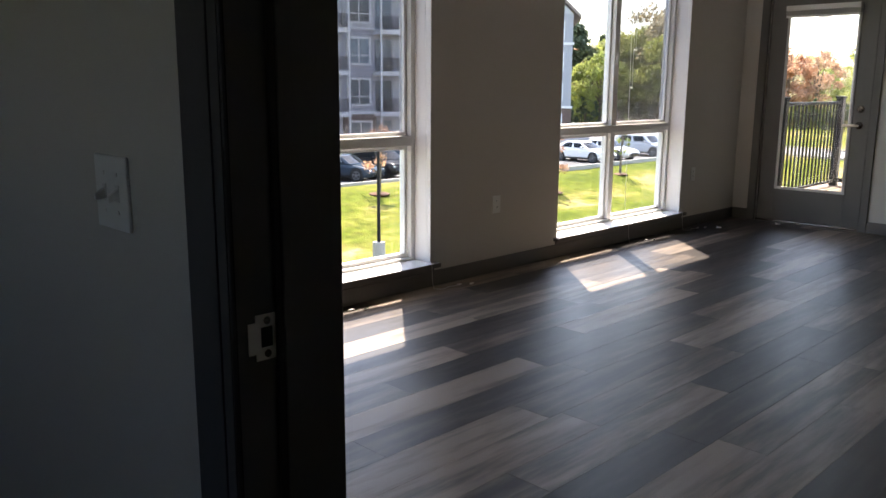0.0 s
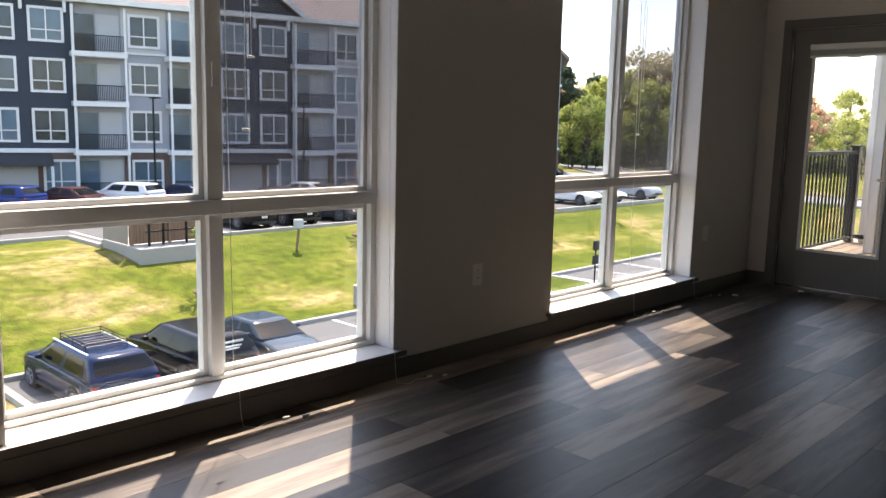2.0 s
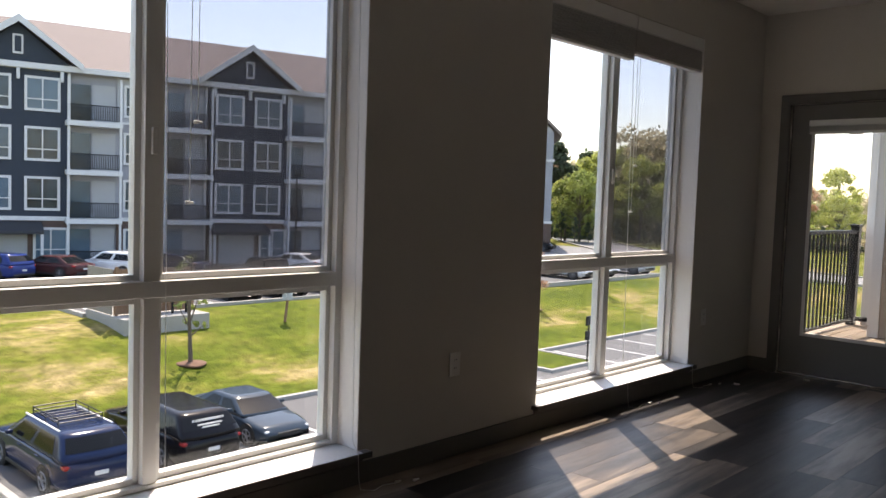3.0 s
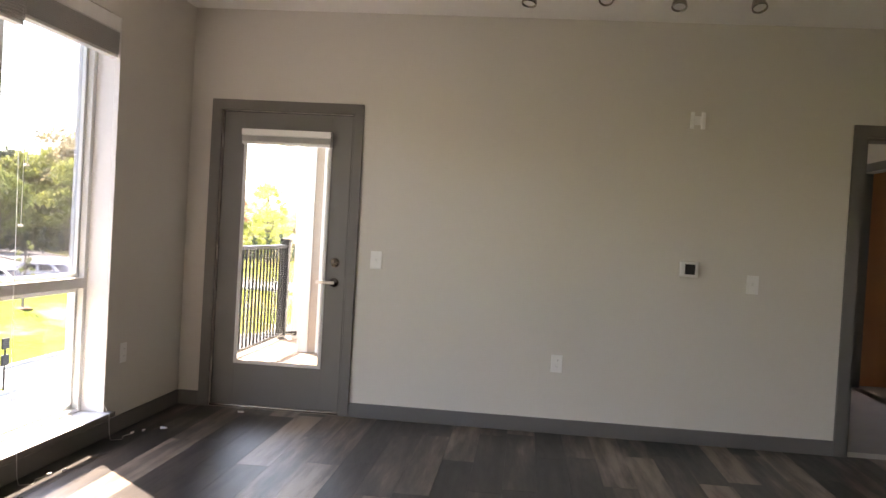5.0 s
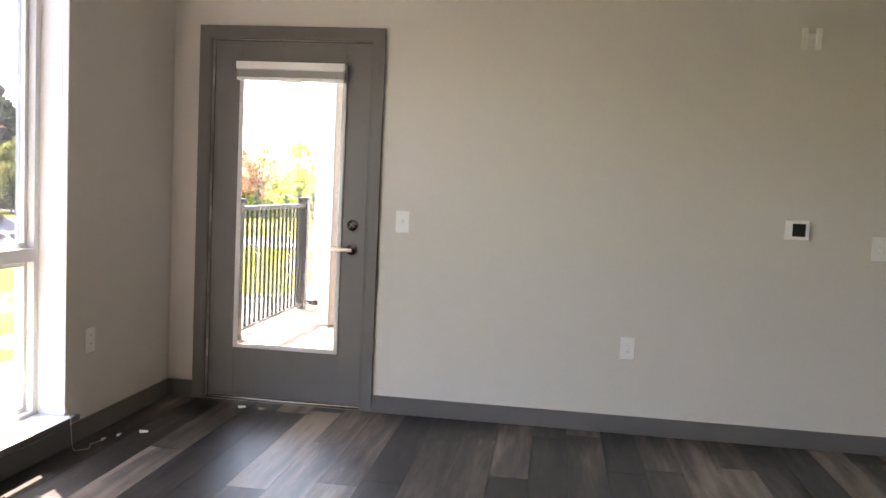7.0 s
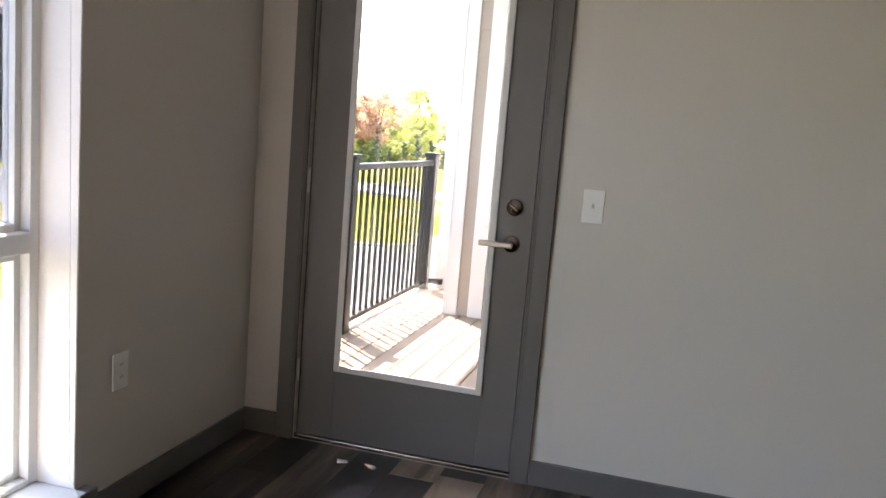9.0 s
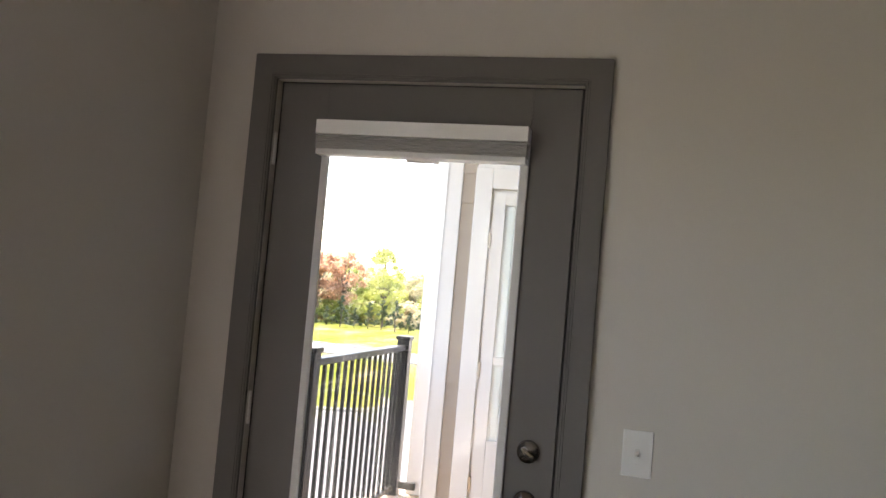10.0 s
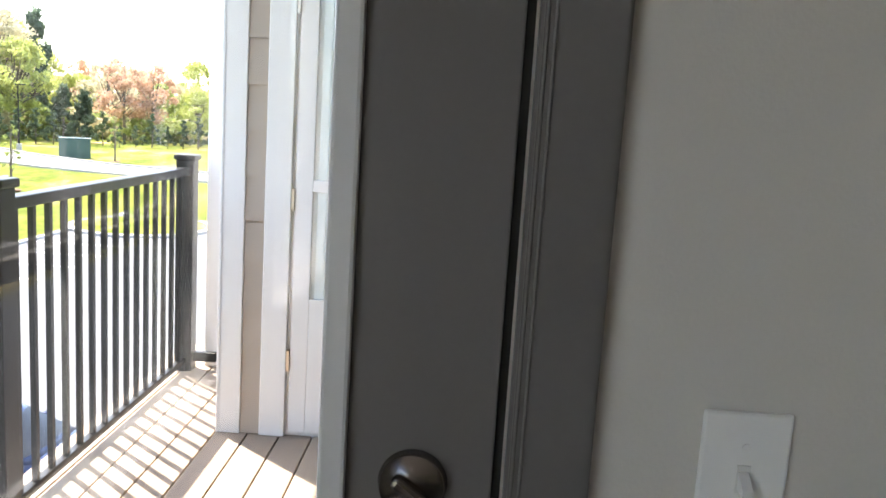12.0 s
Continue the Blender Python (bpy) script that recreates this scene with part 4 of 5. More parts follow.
    part("grille", nbox(L / 2 - 0.12, L / 2 + 0.012, -hw * 0.45, hw * 0.45, 0.42, 0.58, 0.03), BLACK, c)
    part("licence_plate", nbox(-L / 2 - 0.012, -L / 2 + 0.05, -0.16, 0.16, 0.60, 0.71, 0.004), PAINT, c)
    for wx in (L / 2 - 0.94, -L / 2 + 1.0):
        for sy in (-1, 1):
            part("wheel_arch", rod(bmesh.new(), (wx, sy * (hw - 0.22), r + 0.02), (wx, sy * (hw + 0.003), r + 0.02), r + 0.065, 28), BLACK, c)
            ty = part("tyre", rod(bmesh.new(), (wx, sy * (hw - 0.20), r), (wx, sy * (hw + 0.016), r), r, 28), TYRE, c)
            bm = rod(bmesh.new(), (wx, sy * (hw + 0.017), r), (wx, sy * (hw + 0.022), r), r * 0.20, 16)
            for q in range(5):
                an = q * math.tau / 5 + 0.3
                rod(bm, (wx, sy * (hw + 0.02), r), (wx + r * 0.64 * math.cos(an), sy * (hw + 0.02), r + r * 0.64 * math.sin(an)), 0.035, 6, 0.028)
            for q in range(20):
                an, bn = q * math.tau / 20, (q + 1) * math.tau / 20
                rod(bm, (wx + r * 0.66 * math.cos(an), sy * (hw + 0.018), r + r * 0.66 * math.sin(an)), (wx + r * 0.66 * math.cos(bn), sy * (hw + 0.018), r + r * 0.66 * math.sin(bn)), 0.018, 5)
            part("rim", bm, RIM, ty)
    if rack:
        bm = bmesh.new()
        for h in (0.09, 0.19):
            for sy in (-0.52, 0.52):
                rod(bm, (0.35, sy, top + h), (-1.2, sy, top + h), 0.016, 6)
            for t in (0.35, -1.2):
                rod(bm, (t, -0.52, top + h), (t, 0.52, top + h), 0.016, 6)
        for t in np.linspace(0.35, -1.2, 7):
            rod(bm, (t, -0.52, top + 0.09), (t, 0.52, top + 0.09), 0.012, 6)
        for t in (0.35, -0.42, -1.2):
            for sy in (-0.52, 0.52):
                rod(bm, (t, sy, top - 0.06), (t, sy, top + 0.19), 0.016, 6)
        part("roof_rack", bm, ALU, c, "black roof basket")
        for sy in (-1, 1):
            part("roof_rail", rod(bmesh.new(), (0.55, sy * hw * 0.66, top - 0.015), (-1.55, sy * hw * 0.66, top - 0.02), 0.025, 8), STEEL, c, "silver roof rail")
    if lettering:
        for s, w, hgt in ((0.66, 0.92, 0.09), (0.50, 0.70, 0.05), (0.40, 0.50, 0.04)):
            q = level(s, 0.014)[19]
            k = round(w / (hgt * 0.9))
            for i in range(k):
                yy = -w / 2 + w * (i + 0.5) / k
                part("lettering", nbox(q[0] - 0.012 + 0.07 * (yy / 0.7) ** 2, q[0] + 0.02, yy - w / k * 0.36, yy + w / k * 0.36, q[2] - hgt / 2, q[2] + hgt / 2), PAINT, c, "unreadable white lettering")
    return c


ZL, ZH = LOW + 0.02, HIGH + 0.02
NAVY, BLK, GREYB, WHT, SILV, REDB, BLUEC = (0.012, 0.022, 0.060), (0.010, 0.009, 0.010), (0.045, 0.062, 0.082), (0.75, 0.75, 0.75), (0.42, 0.44, 0.47), (0.08, 0.03, 0.03), (0.02, 0.04, 0.17)
car("suv", NAVY, -20.85, 9.8, ZL, 180, "dark blue parked SUV with a black roof basket", rack=True, size=(0.97, 0.96, 0.86))
car("suv", BLK, -20.8, 12.55, ZL, 180, "black parked SUV with white lettering on its rear glass", lettering=True, size=(0.97, 0.96, 0.85))
car("sedan", GREYB, -20.9, 15.05, ZL, 0, "slate grey sedan parked nose out", size=(0.86, 0.90, 0.77))
car("sedan", NAVY, -10.6, 21.4, ZL, 0, "dark blue parked sedan below the balcony")
car("suv", BLK, -37.0, 24.2, ZH, 180, "black parked SUV on the upper car park")
car("pickup", BLK, -37.4, 26.9, ZH, 180, "black parked pickup truck with red tail lights")
car("sedan", GREYB, -36.9, 29.7, ZH, 20, "dark blue-grey sedan parked on asphalt")
car("suv", BLK, -36.9, 32.4, ZH, 0, "black parked SUV on the upper car park")
car("sedan", WHT, -34.5, 49.6, ZH, 0, "white sedan parked on asphalt")
car("sedan", WHT, -34.5, 52.6, ZH, 0, "white sedan parked on asphalt")
car("suv", SILV, -34.5, 57.6, ZH, 0, "silver minivan parked on asphalt")
car("suv", BLUEC, -50.3, 17.5, ZH, 204, "bright blue parked SUV by the apartment block", size=(1, 1, 0.88))
car("sedan", REDB, -49.8, 20.6, ZH, 204, "dark maroon sedan parked outside", size=(1, 1, 0.88))
car("suv", WHT, -49.2, 24.0, ZH, 204, "white SUV parked on asphalt", size=(1, 1, 0.88))
car("sedan", NAVY, -48.5, 27.3, ZH, 204, "navy parked sedan with a glinting windscreen", size=(1, 1, 0.88))
car("sedan", WHT, -46.5, 35.0, ZH, 204, "white sedan parked on asphalt", size=(1, 1, 0.88))
car("suv", GREYB, -45.5, 39.5, ZH, 204, "dark grey SUV parked on asphalt", size=(1, 1, 0.88))
car("suv", (0.55, 0.55, 0.12), -54.5, 67.0, ZH, 20, "yellow-green compact car parked outside")
car("suv", BLK, -54.0, 71.5, ZH, 20, "black parked SUV beside the far building")
car("sedan", WHT, -50.0, 63.0, ZH, 20, "white sedan parked on asphalt")

# ---- apartment blocks ----
def shared(name, bm, material):
    me = bpy.data.meshes.new(name)
    bm.to_mesh(me)
    bm.free()
    me.materials.append(material)
    return me


def win_meshes(w, h):
    bm = bmesh.new()
    for a, b, c, d in ((-w / 2 - 0.16, -w / 2, -0.16, h + 0.16), (w / 2, w / 2 + 0.16, -0.16, h + 0.16), (-w / 2, w / 2, h, h + 0.16), (-w / 2, w / 2, -0.16, 0), (-0.04, 0.04, 0, h), (-w / 2, -0.04, h * 0.30, h * 0.30 + 0.07), (0.04, w / 2, h * 0.30, h * 0.30 + 0.07)):
        box(bm, a, b, -0.10, -0.005, c, d)
    return shared("window", bm, FARTRIM), shared("pane", nbox(-w / 2, w / 2, -0.05, -0.004, 0, h), FARGLASS)


WIN = win_meshes(1.75, 1.85)
WIN_S = win_meshes(1.0, 1.6)
bm = nbox(-1.6, 1.6, -1.25, -1.19, 1.02, 1.08)
box(bm, -1.6, 1.6, -1.25, -1.19, 0.12, 0.16)
for i in range(30):
    box(bm, -1.58 + i * 0.109, -1.535 + i * 0.109, -1.235, -1.205, 0.16, 1.02)
RAILM = shared("balcony_rail", bm, ALU)
bm = nbox(-1.7, 1.7, -1.35, -0.005, -0.30, 0.02)
SLABM = shared("balcony_slab", bm, FARTRIM)
BDOOR = shared("balcony_door", nbox(-1.5, -0.1, -0.06, -0.005, 0.05, 2.45), FARGLASS)
BPANEL = shared("balcony_panel", nbox(0.0, 1.45, -0.05, -0.005, 0.05, 2.5), PALESIDE)
POSTM = shared("balcony_post", nbox(-0.07, 0.07, -1.3, -1.16, 0.02, 2.85), FARTRIM)


def put(name, me, parent, loc, label=""):
    o = new(name, me)
    o.parent, o.location = parent, loc
    return tagged(o, label)


def put_window(house, x, z, meshes=WIN, y=0.0):
    w = put("window", meshes[0], house, (x, y, z))
    put("pane", meshes[1], w, (0, 0, 0))


def block(name, m, bays, label, storey=3.15):
    """A four-storey block. bays: (kind, start, end) along the facade; its front faces -y."""
    h = thing(name, m, label, "apartment building")
    u0, u1, deep, eave = bays[0][1], bays[-1][2], 15.0, storey * 4 + 0.2
    part("wall", nbox(u0, u1, 0.01, deep, -1, eave), GREYSIDE, h, "grey sided wall")
    bm = bmesh.new()
    prism(bm, [(-0.7, eave), (deep + 0.7, eave), (deep / 2, eave + 4.2)], "x", u0 - 0.5, u1 + 0.5)
    part("roof", bm, SHINGLE, h, "pinkish tan shingle roof")
    part("eave_trim", nbox(u0 - 0.5, u1 + 0.5, -0.78, -0.71, eave - 0.25, eave + 0.1), FARTRIM, h)
    for kind, a, b in bays:
        c = (a + b) / 2
        if kind == "gable":
            part("gable_wall", nbox(a, b, -0.45, 0.005, storey, eave), BLUE, h, "navy sided projecting bay")
            part("gable_base", nbox(a, b, -0.45, 0.005, -1, storey - 0.15), BRICK, h, "brown brick base")
            bm = bmesh.new()
            prism(bm, [(a - 0.3, eave), (b + 0.3, eave), (c, eave + 2.5)], "y", -0.44, 6)
            part("gable_front", bm, BLUE, h)
            for side in (-1, 1):
                e = c + side * ((b - a) / 2 + 0.9)
                bm = bmesh.new()
                prism(bm, [(e, eave - 0.12), (c, eave + 2.62), (c, eave + 2.95), (e, eave + 0.2)], "y", -0.98, 6.5)
                part("gable_roof", bm, SHINGLE, h)
                bm = bmesh.new()
                prism(bm, [(e, eave - 0.2), (c, eave + 2.5), (c, eave + 2.97), (e, eave + 0.22)], "y", -1.06, -0.985)
                part("barge_board", bm, FARTRIM, h)
            part("gable_vent", nbox(c - 0.3, c + 0.3, -0.52, -0.45, eave + 0.6, eave + 1.8), FARTRIM, h)
            part("vent_slats", nbox(c - 0.19, c + 0.19, -0.535, -0.521, eave + 0.72, eave + 1.68), BLUE, h, "dark louvred vent")
            part("trim_band", nbox(a - 0.1, b + 0.1, -0.55, -0.451, storey - 0.15, storey + 0.12), FARTRIM, h)
            part("trim_band", nbox(a - 0.1, b + 0.1, -0.62, -0.451, eave - 0.28, eave - 0.02), FARTRIM, h)
            for x in (a + 0.35, c, b - 0.35):
                part("bracket", nbox(x - 0.09, x + 0.09, -0.75, -0.451, eave - 0.95, eave - 0.28), FARTRIM, h)
            for s in (1, 2, 3):
                for x in (c - (b - a) * 0.245, c + (b - a) * 0.245):
                    put_window(h, x, s * storey + 0.65, y=-0.45)
            put_window(h, c + 1.9, 0.55, y=-0.45)
            bm = bmesh.new()
            prism(bm, [(-2.0, storey - 0.75), (-0.451, storey - 0.2), (-0.451, storey - 0.9), (-2.0, storey - 0.95)], "x", a, a + 4.2)
            part("awning", bm, DARKROOF, h, "dark metal entrance canopy")
            part("entrance", nbox(a + 0.8, a + 3.4, -0.50, -0.452, 0, 2.2), PALESIDE, h)
            for x in (a + 0.1, a + 4.1):
                part("awning_post", nbox(x - 0.08, x + 0.08, -1.95, -1.79, -0.9, storey - 0.9), FARTRIM, h)
            for x in (a - 0.15, b + 0.15):
                part("downpipe", nbox(x - 0.06, x + 0.06, -0.30, -0.18, -0.9, eave - 0.3), FARTRIM, h)
        elif kind == "window":
            part("bay_base", nbox(a, b, -0.2, 0.005, -1, storey - 0.15), BRICK, h, "brown brick base")
            part("trim_band", nbox(a, b, -0.28, -0.006, storey - 0.15, storey + 0.1), FARTRIM, h)
            part("top_wall", nbox(a, b, -0.06, 0.005, storey * 3 + 0.2, eave - 0.26), PALESIDE, h, "paler top storey siding")
            part("trim_band", nbox(a, b, -0.12, -0.061, storey * 3 + 0.06, storey * 3 + 0.2), FARTRIM, h)
            for s in range(4):
                put_window(h, c, s * storey + (0.65 if s else 0.5), y=-0.07 if s == 3 else (0 if s else -0.2))
        else:
            for s in range(4):
                z = s * storey
                put("balcony_slab", SLABM, h, (c, 0, z))
                put("balcony_rail", RAILM, h, (c, 0, z))
                put("balcony_door", BDOOR, h, (c, 0, z))
                put("balcony_panel", BPANEL, h, (c, 0, z), "pale wall panel at the back of the balcony")
                for x in (-1.58, 1.58):
                    put("balcony_post", POSTM, h, (c + x, 0, z))
    return h


BAYS, u = [], -16.55
for kind, w in (("gable", 7.2), ("balcony", 3.2), ("window", 3.0), ("balcony", 3.2), ("gable", 5.7), ("balcony", 3.1), ("window", 2.9), ("balcony", 3.15), ("gable", 5.8), ("balcony", 3.1), ("window", 2.8), ("balcony", 3.1), ("window", 2.8)):
    BAYS.append((kind, u, u + w))
    u += w
block("apartment_block", pose(-57.13, 18.07, HIGH, 0, 0, 76), BAYS, "four-storey navy and grey apartment block with gables and balconies")

# the far building shows a gable end
fb = thing("apartment_block", pose(-60.1, 65.6, HIGH, 0, 0, 40), "four-storey pale grey apartment block with a gabled end", "apartment building")
FW, FD, FE = 10.2, 26.0, 12.6
part("wall", nbox(0, FW, 0.0, FD, 3.1, FE), GREYSIDE, fb, "pale grey sided wall")
part("base", nbox(-0.1, FW + 0.1, -0.1, FD, -1, 3.1), BRICK, fb, "brown brick base")
bm = bmesh.new()
prism(bm, [(0, FE), (FW, FE), (FW / 2, FE + 5.0)], "y", 0.0, FD)
part("gable_wall", bm, PALESIDE, fb)
bm = bmesh.new()
prism(bm, [(-0.8, FE - 0.5), (FW / 2, FE + 5.05), (FW + 0.8, FE - 0.5), (FW + 0.8, FE - 0.15), (FW / 2, FE + 5.45), (-0.8, FE - 0.15)], "y", -0.5, FD + 0.5)
part("roof", bm, SHINGLE, fb, "pinkish tan shingle roof")
part("gable_vent", nbox(FW / 2 - 0.3, FW / 2 + 0.3, -0.08, -0.002, FE + 1.6, FE + 3.2), FARTRIM, fb)
for z in (3.1, 9.6):
    part("trim_band", nbox(-0.15, FW + 0.15, -0.18, -0.101, z - 0.12, z + 0.14), FARTRIM, fb)
for s in range(4):
    for x in (1.3, 3.9, 6.5, 8.7):
        put_window(fb, x, s * 3.15 + 0.7, WIN_S, -0.002 if s else -0.102)
wl = thing("apartment_wing", pose(-68.4, 58.4, HIGH, 0, 0, 40), "four-storey grey wing of the far apartment block", "apartment building")
part("wall", nbox(0, 9.8, 0, 14, 3.1, FE - 0.3), GREYSIDE, wl)
part("base", nbox(-0.1, 9.8, -0.1, 14, -1, 3.1), BRICK, wl, "brown brick base")
bm = bmesh.new()
prism(bm, [(-0.6, FE - 0.3), (14.6, FE - 0.3), (7, FE + 4.2)], "x", 0, 12)
part("roof", bm, SHINGLE, wl, "pinkish tan shingle roof")
for s in range(4):
    for x in (1.6, 4.6, 7.8):
        put_window(wl, x, s * 3.15 + 0.7, WIN_S, -0.002 if s else -0.102)

# ---- fenced bin enclosure on a concrete pad ----
en = thing("bin_enclosure", pose(-34.2, 15.95, HIGH + 0.28), "wood-fenced bin enclosure on a pale concrete pad with black guard rails", "bin enclosure")
part("pad", nbox(0, 3.5, 0, 3.6, -1.2, 0.04, 0.03), CONC, en, "pale concrete pad")
for i in range(23):
    part("board", nbox(2.30, 2.34, 0.12 + i * 0.148, 0.258 + i * 0.148, 0.08, 1.85), FENCE, en)
for i in range(15):
    part("board", nbox(0.06 + i * 0.148, 0.198 + i * 0.148, 0.06, 0.10, 0.08, 1.85), GREYWOOD, en, "grey board of the side fence")
for y in (0.14, 1.75, 3.36):
    part("post", nbox(2.345, 2.445, y, y + 0.10, 0.04, 1.95), FENCE, en)
for y in (0.7, 1.3, 2.3, 2.9):
    part("guard_post", rod(bmesh.new(), (2.85, y, 0.04), (2.85, y, 1.25), 0.05, 12), ALU, en)
for z in (0.62, 1.15):
    part("guard_rail", rod(bmesh.new(), (2.85, 0.55, z), (2.85, 3.05, z), 0.035, 10), ALU, en)


def street_lamp(x, y, h, label):
    t = thing("street_lamp", pose(x, y, ground_z(x, y)), label, "street lamp", "street lamps")
    part("base", rod(bmesh.new(), (0, 0, -0.3), (0, 0, 0.75), 0.25, 20), CONC, t, "round concrete base")
    part("pole", rod(bmesh.new(), (0, 0, 0.75), (0, 0, h), 0.075, 12, 0.05), ALU, t)
    part("head", nbox(-0.2, 0.65, -0.16, 0.16, h, h + 0.1, 0.03), ALU, t)


street_lamp(-24.2, 21.5, 4.6, "black street lamp on a round concrete base")
street_lamp(-48.4, 25.5, 6.5, "tall black street lamp by the apartment block")
street_lamp(-47.5, 36.0, 6.5, "tall black street lamp by the apartment block")
street_lamp(-44.5, 84.5, 6.2, "tall black street lamp by the road")
sb = thing("utility_box", pose(-30.5, 23.1, ground_z(-30.5, 23.1)), "pale utility box on a short leaning post", "utility box")
part("post", rod(bmesh.new(), (0, 0, -0.2), (0.05, 0.10, 0.95), 0.06, 8), FENCE, sb)
part("box", nbox(-0.12, 0.22, -0.08, 0.26, 0.95, 1.35, 0.03), PALESIDE, sb)
ub = thing("transformer_box", pose(-37.5, 81.0, ground_z(-37.5, 81.0), 0, 0, 25), "dark green transformer box on the grass", "transformer box")
part("cabinet", nbox(-1.3, 1.3, -0.8, 0.8, -0.1, 1.7, 0.05), GREENBOX, ub)
part("lid", nbox(-1.35, 1.35, -0.85, 0.85, 1.705, 1.8, 0.02), GREENBOX, ub)

sg = thing("sign_post", pose(-20.1, 31.2, LOW + 0.1), "small post with two dark square signs", "sign post")
part("post", rod(bmesh.new(), (0, 0, 0), (0, 0, 2.0), 0.035, 8), ALU, sg)
for z in (1.0, 1.62):
    part("sign", nbox(-0.03, 0.05, -0.20, 0.20, z, z + 0.40, 0.01), BLACK, sg)

# ---- trees ----
rng = np.random.default_rng(4)


def leaf_cloud(clumps, leaves, size):
    """Many small quads round clump centres (x, y, z, radius)."""
    n = len(clumps) * leaves
    c = np.repeat(np.array(clumps), leaves, axis=0)
    d = rng.normal(size=(n, 3))
    d /= np.linalg.norm(d, axis=1)[:, None]
    r = c[:, 3] * rng.random(n) ** 0.45
    p = c[:, :3] + d * r[:, None] * np.array([1, 1, 0.8])
    a = rng.normal(size=(n, 3))
    a /= np.linalg.norm(a, axis=1)[:, None]
    b = np.cross(a, rng.normal(size=(n, 3)))
    b /= np.linalg.norm(b, axis=1)[:, None]
    s = (size * (0.6 + 0.8 * rng.random(n)))[:, None]
    v = np.stack([p - a * s, p - b * s * 0.6, p + a * s, p + b * s * 0.6], axis=1).reshape(-1, 3)
    me = bpy.data.meshes.new("crown")
    me.from_pydata(v.tolist(), [], [(4 * i, 4 * i + 1, 4 * i + 2, 4 * i + 3) for i in range(n)])
    return me


def tree(leaf, h, spread_r, clump_n, leaves, size, label, low=0.30, cone=False):
    t = thing("tree", pose(0, 0, -500), label, "tree", "trees")
    bm = rod(bmesh.new(), (0, 0, -0.3), (0.1, 0.05, h * 0.55), h * 0.022, 9, h * 0.012)
    clumps = []
    for i in range(clump_n):
        f = rng.random()
        z = h * (0.14 + 0.84 * f) if cone else h * (low + (0.96 - low) * f)
        w = spread_r * ((1 - f) * 0.95 + 0.05) if cone else spread_r * math.sin(math.pi * (0.18 + 0.76 * f)) ** 0.8
        an, rr = rng.random() * 6.283, w * rng.random() ** 0.5
        q = (rr * math.cos(an), rr * math.sin(an), z)
        clumps.append((*q, spread_r * (0.16 if cone else 0.26) * (0.6 + 0.7 * rng.random())))
        if not cone and i % 2 == 0:
            rod(bm, (0.05, 0.03, h * (0.22 + 0.25 * f)), q, h * 0.008, 5, h * 0.002)
    if not cone:
        rod(bm, (0.1, 0.05, h * 0.54), (0, 0, h * 0.9), h * 0.012, 7, h * 0.003)
    part("trunk", bm, BARK, t)
    me = leaf_cloud(clumps, leaves, size)
    me.materials.append(LEAVES[leaf])
    cr = new("crown", me)
    cr.parent = t
    return t


PROTO = {
    "lime": tree("lime", 14, 5.0, 46, 90, 0.26, "tall tree with fresh lime green leaves"),
    "green": tree("green", 12, 5.2, 50, 90, 0.26, "broad tree with light green leaves"),
    "rust": tree("rust", 13, 4.6, 40, 70, 0.24, "tree with reddish spring leaves"),
    "tan": tree("tan", 14, 4.8, 40, 55, 0.24, "thinly leaved tree in pale tan"),
    "dark": tree("dark", 9, 3.4, 70, 70, 0.22, "dark green conical spruce tree", cone=True),
    "bush": tree("green", 4.5, 3.4, 40, 70, 0.20, "low rounded bush with green leaves", low=0.06),
    "scrub": tree("tan", 4.2, 3.2, 36, 60, 0.20, "low twiggy bush with pale tan leaves", low=0.06),
    "shrub": tree("dark", 2.6, 0.9, 26, 40, 0.10, "small dark conical evergreen shrub", cone=True),
    "sapling": tree("green", 4.2, 0.7, 14, 22, 0.07, "young staked tree with a few leaves"),
    "redling": tree("rust", 3.6, 0.9, 16, 40, 0.07, "young tree with rusty red leaves"),
}
used = {}


def plant(kind, x, y, s=1.0, turn=0.0, flat=1.0):
    m = Matrix.Translation((x, y, ground_z(x, y))) @ Matrix.Rotation(turn, 4, "Z") @ Matrix.Diagonal((s * flat, s * flat, s, 1))
    if kind in used:
        copy_thing(PROTO[kind], m @ Matrix.Diagonal((*[1 / v for v in PROTO[kind].scale], 1)))
    else:
        used[kind] = True
        PROTO[kind].matrix_basis = m


def at_bearing(deg, d):
    """A place d metres off, deg left of north from the room."""
    return -2.0 - d * math.sin(radians(deg)), 5.0 + d * math.cos(radians(deg))


WOODS = ["lime", "tan", "green", "lime", "tan", "tan", "rust", "green", "lime", "tan"]


def skyline(dg):
    """Rough height of the wood's edge at a bearing."""
    return float(np.interp(dg, [3, 17, 20, 22, 25, 27, 29, 31.5, 34, 37, 42], [7, 7, 10, 10.5, 8, 11, 15.5, 15.5, 11, 12, 12]))


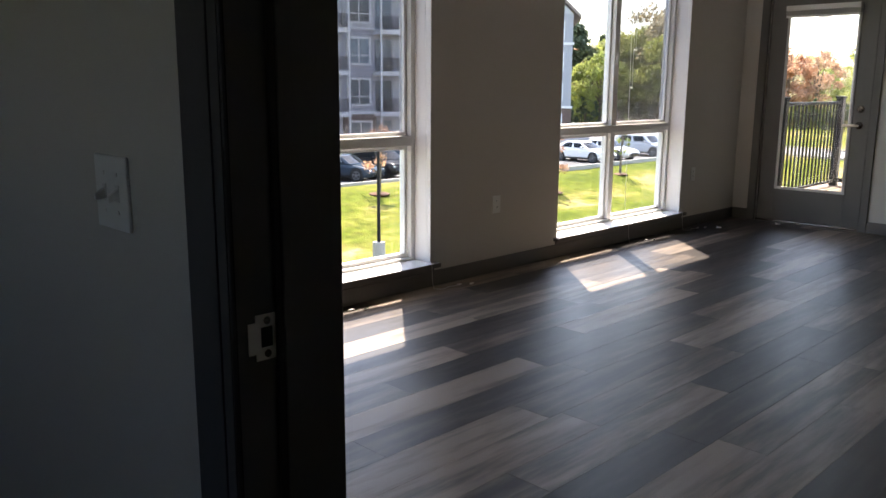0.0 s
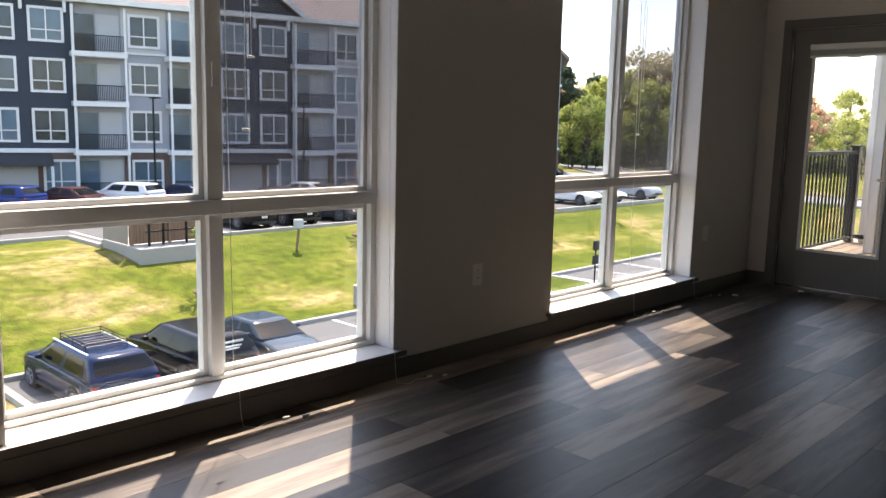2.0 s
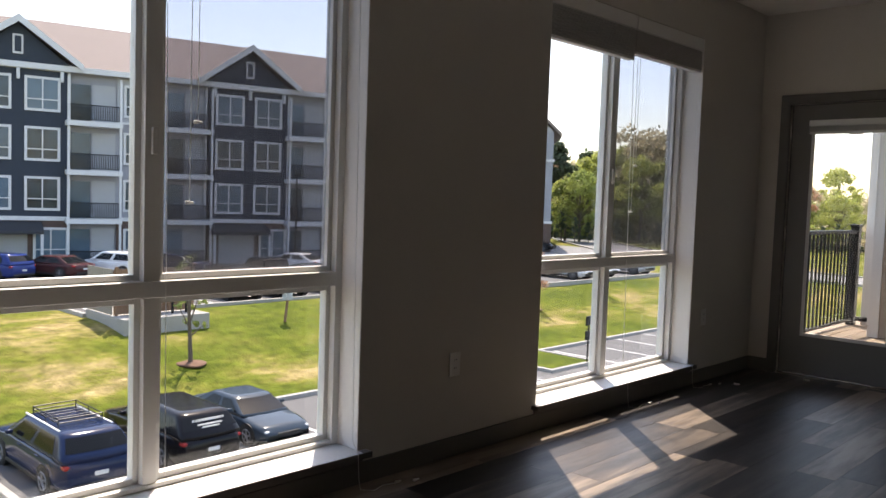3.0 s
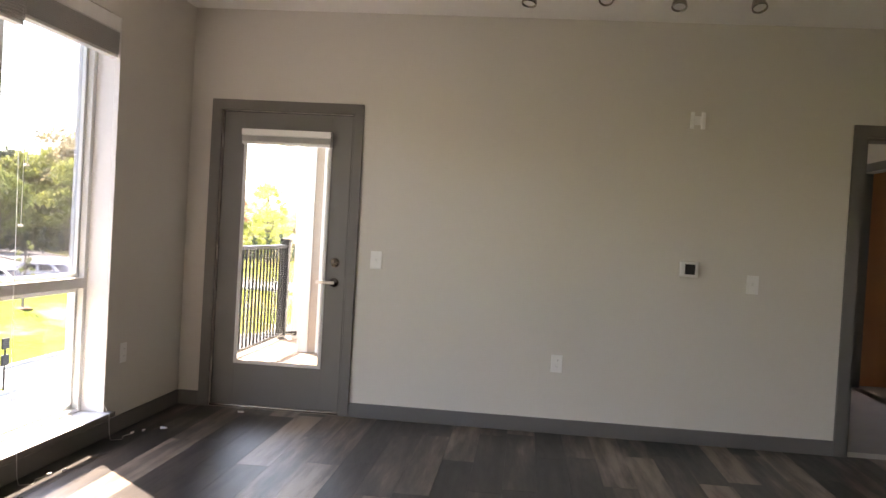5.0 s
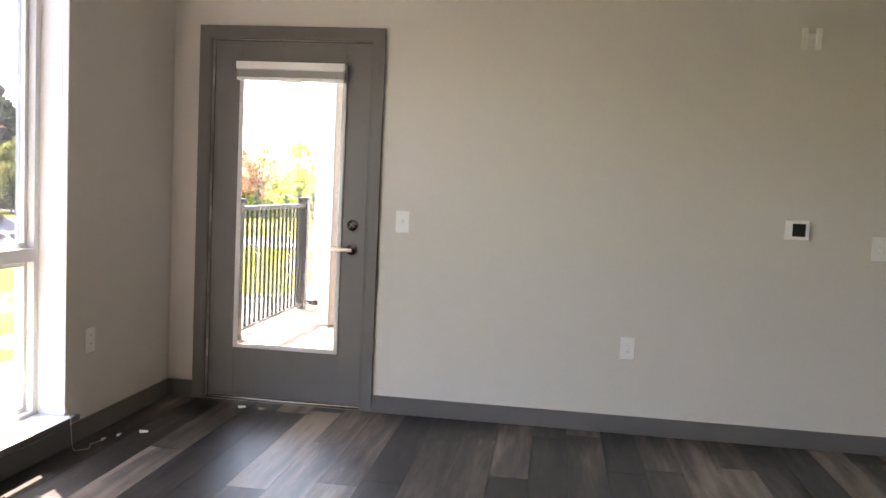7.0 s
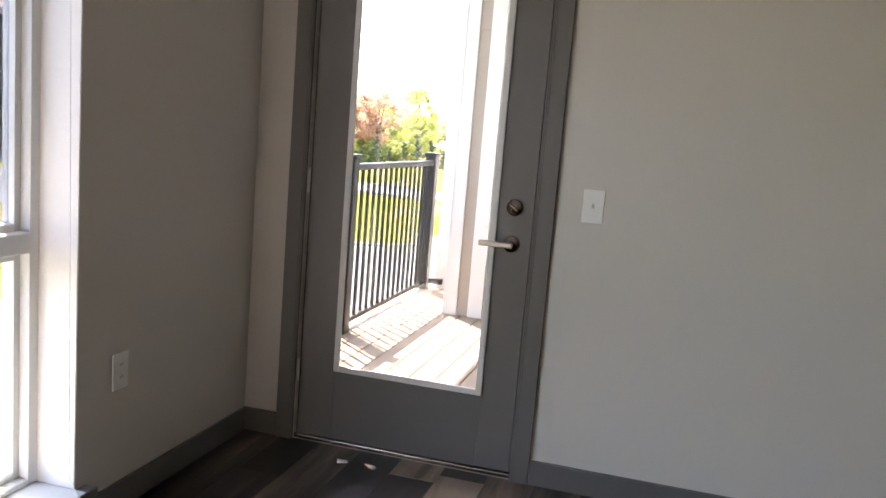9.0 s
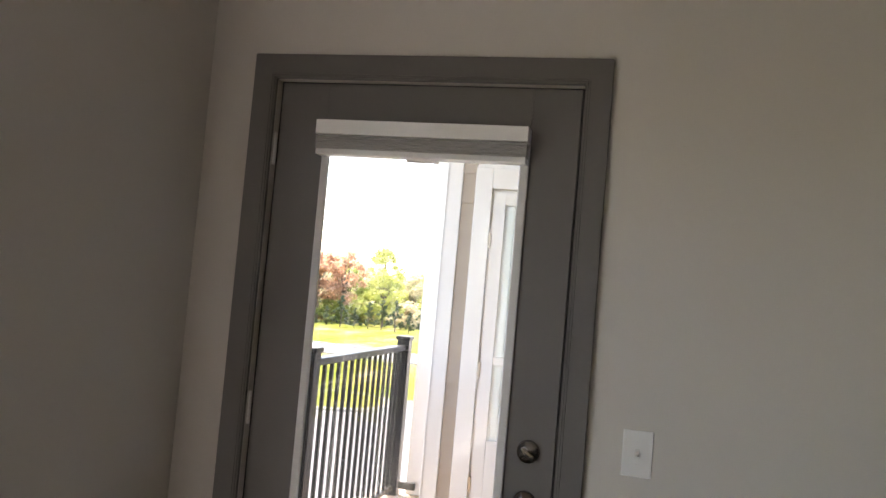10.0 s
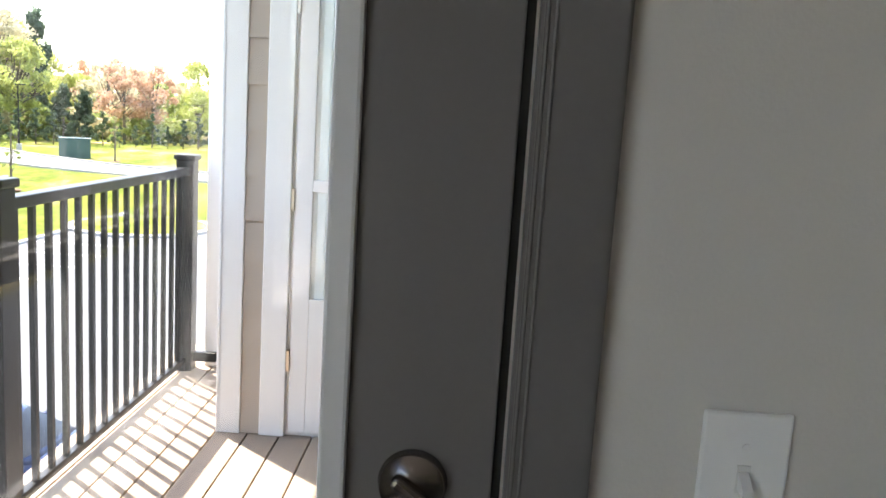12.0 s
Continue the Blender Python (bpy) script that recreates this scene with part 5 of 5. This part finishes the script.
for i in range(46):
    dg = 3 + i * 0.95 + rng.random() * 0.6
    if dg < 42:
        plant(WOODS[(i * 7 + i // 3) % 10], *at_bearing(dg, 128 + 26 * rng.random()), skyline(dg) * (0.86 + 0.24 * rng.random()) / 13, rng.random() * 6)
for i in range(30):
    plant(WOODS[(i * 3 + 1) % 10], *at_bearing(-25 + i * 3.3, 175 + 30 * rng.random()), 0.75 + 0.3 * rng.random(), rng.random() * 6)
for dg, d, k, h in ((17.8, 114, "lime", 7.5), (20.6, 118, "rust", 10.5), (22.3, 119, "rust", 11.0), (24.6, 112, "dark", 6.5), (25.8, 112, "dark", 7.0), (28.4, 116, "lime", 12.0), (29.6, 121, "tan", 16.5), (31.2, 122, "tan", 16.8), (30.4, 114, "lime", 12.0),
                    (32.6, 121, "lime", 12.5), (33.6, 122, "lime", 13.0), (34.6, 108, "green", 9.5), (35.6, 110, "lime", 8.5), (34.3, 124, "dark", 13.5), (36.2, 124, "dark", 15.0), (27.4, 128, "dark", 17.0)):
    plant(k, *at_bearing(dg, d), h / {"dark": 9, "green": 12, "rust": 13}.get(k, 14), dg, 0.7 if (k, h) == ("dark", 17.0) else 1.0)
for i in range(44):
    plant("bush" if i % 3 else "scrub", *at_bearing(2 + i * 0.95, 119 + 9 * rng.random()), 0.6 + 0.45 * rng.random(), i * 1.7, 1.4)
for i in range(26):
    plant("shrub", *at_bearing(14 + i * 0.95, 104 + 3 * rng.random()), 0.9 + 0.7 * rng.random(), i)
for x, y, k in ((-27.6, 17.0, "sapling"), (-28.6, 38.5, "redling"), (-30.0, 47.5, "sapling"), (-31.5, 27.8, "redling"), (-30.0, 57.0, "sapling"), (-33.0, 79.0, "sapling")):
    plant(k, x, y, 1.0, x)
    z = ground_z(x, y)
    bm = bmesh.new()
    bmesh.ops.create_icosphere(bm, subdivisions=3, radius=1.0, matrix=Matrix.Translation((x, y, z)) @ Matrix.Diagonal((0.55, 0.55, 0.10, 1)))
    for v in bm.verts:
        v.co.z += 0.05 * noise.noise(v.co * 3)
    tagged(link("mulch_bed", bm, MULCH, True), "low mound of brown mulch round a young tree", "mulch", "mulch beds")

# ---- deck boards ----
me = shared("deck_board", nbox(-0.068, 0.068, YN + 0.16, 12.58, -0.030, 0.0, 0.004), DECK)
dk = thing("balcony_deck", pose(0, 0, 0), "weathered brown timber deck boards on the balcony", "deck", kind="structure")
for i in range(31):
    put("deck_board", me, dk, (-4.12 + i * 0.142, 0, 0))

# ---- floor planks, running from the entry to the balcony wall ----
fl = thing("floor", pose(0, 0, 0), "dark grey-brown wood-look vinyl plank floor", "floor", kind="structure")
PW, PL, cache = 0.183, 1.22, {}


def plank_mesh(w, length):
    k = (round(w, 3), round(length, 3))
    if k not in cache:
        bm, c = bmesh.new(), 0.0007
        lo = [bm.verts.new(p) for p in ((0, 0, -0.005), (w, 0, -0.005), (w, length, -0.005), (0, length, -0.005))]
        hi = [bm.verts.new(p) for p in ((c, c, 0), (w - c, c, 0), (w - c, length - c, 0), (c, length - c, 0))]
        bm.faces.new(hi)
        for i in range(4):
            j = (i + 1) % 4
            bm.faces.new((lo[i], lo[j], hi[j], hi[i]))
        cache[k] = shared("plank", bm, FLOOR)
    return cache[k]


x, col = XW, 0
while x < XE - 0.01:
    w = min(PW, XE - x)
    y, start = YS1 - 0.15, (col * 0.437 + 0.12 * ((col * 7) % 5)) % PL
    length = start if start > 0.15 else start + PL
    while y < YN - 0.005:
        n = min(length, YN - y)
        put("plank", plank_mesh(w, n), fl, (x, y, 0))
        y += n
        length = PL
    x += w
    col += 1
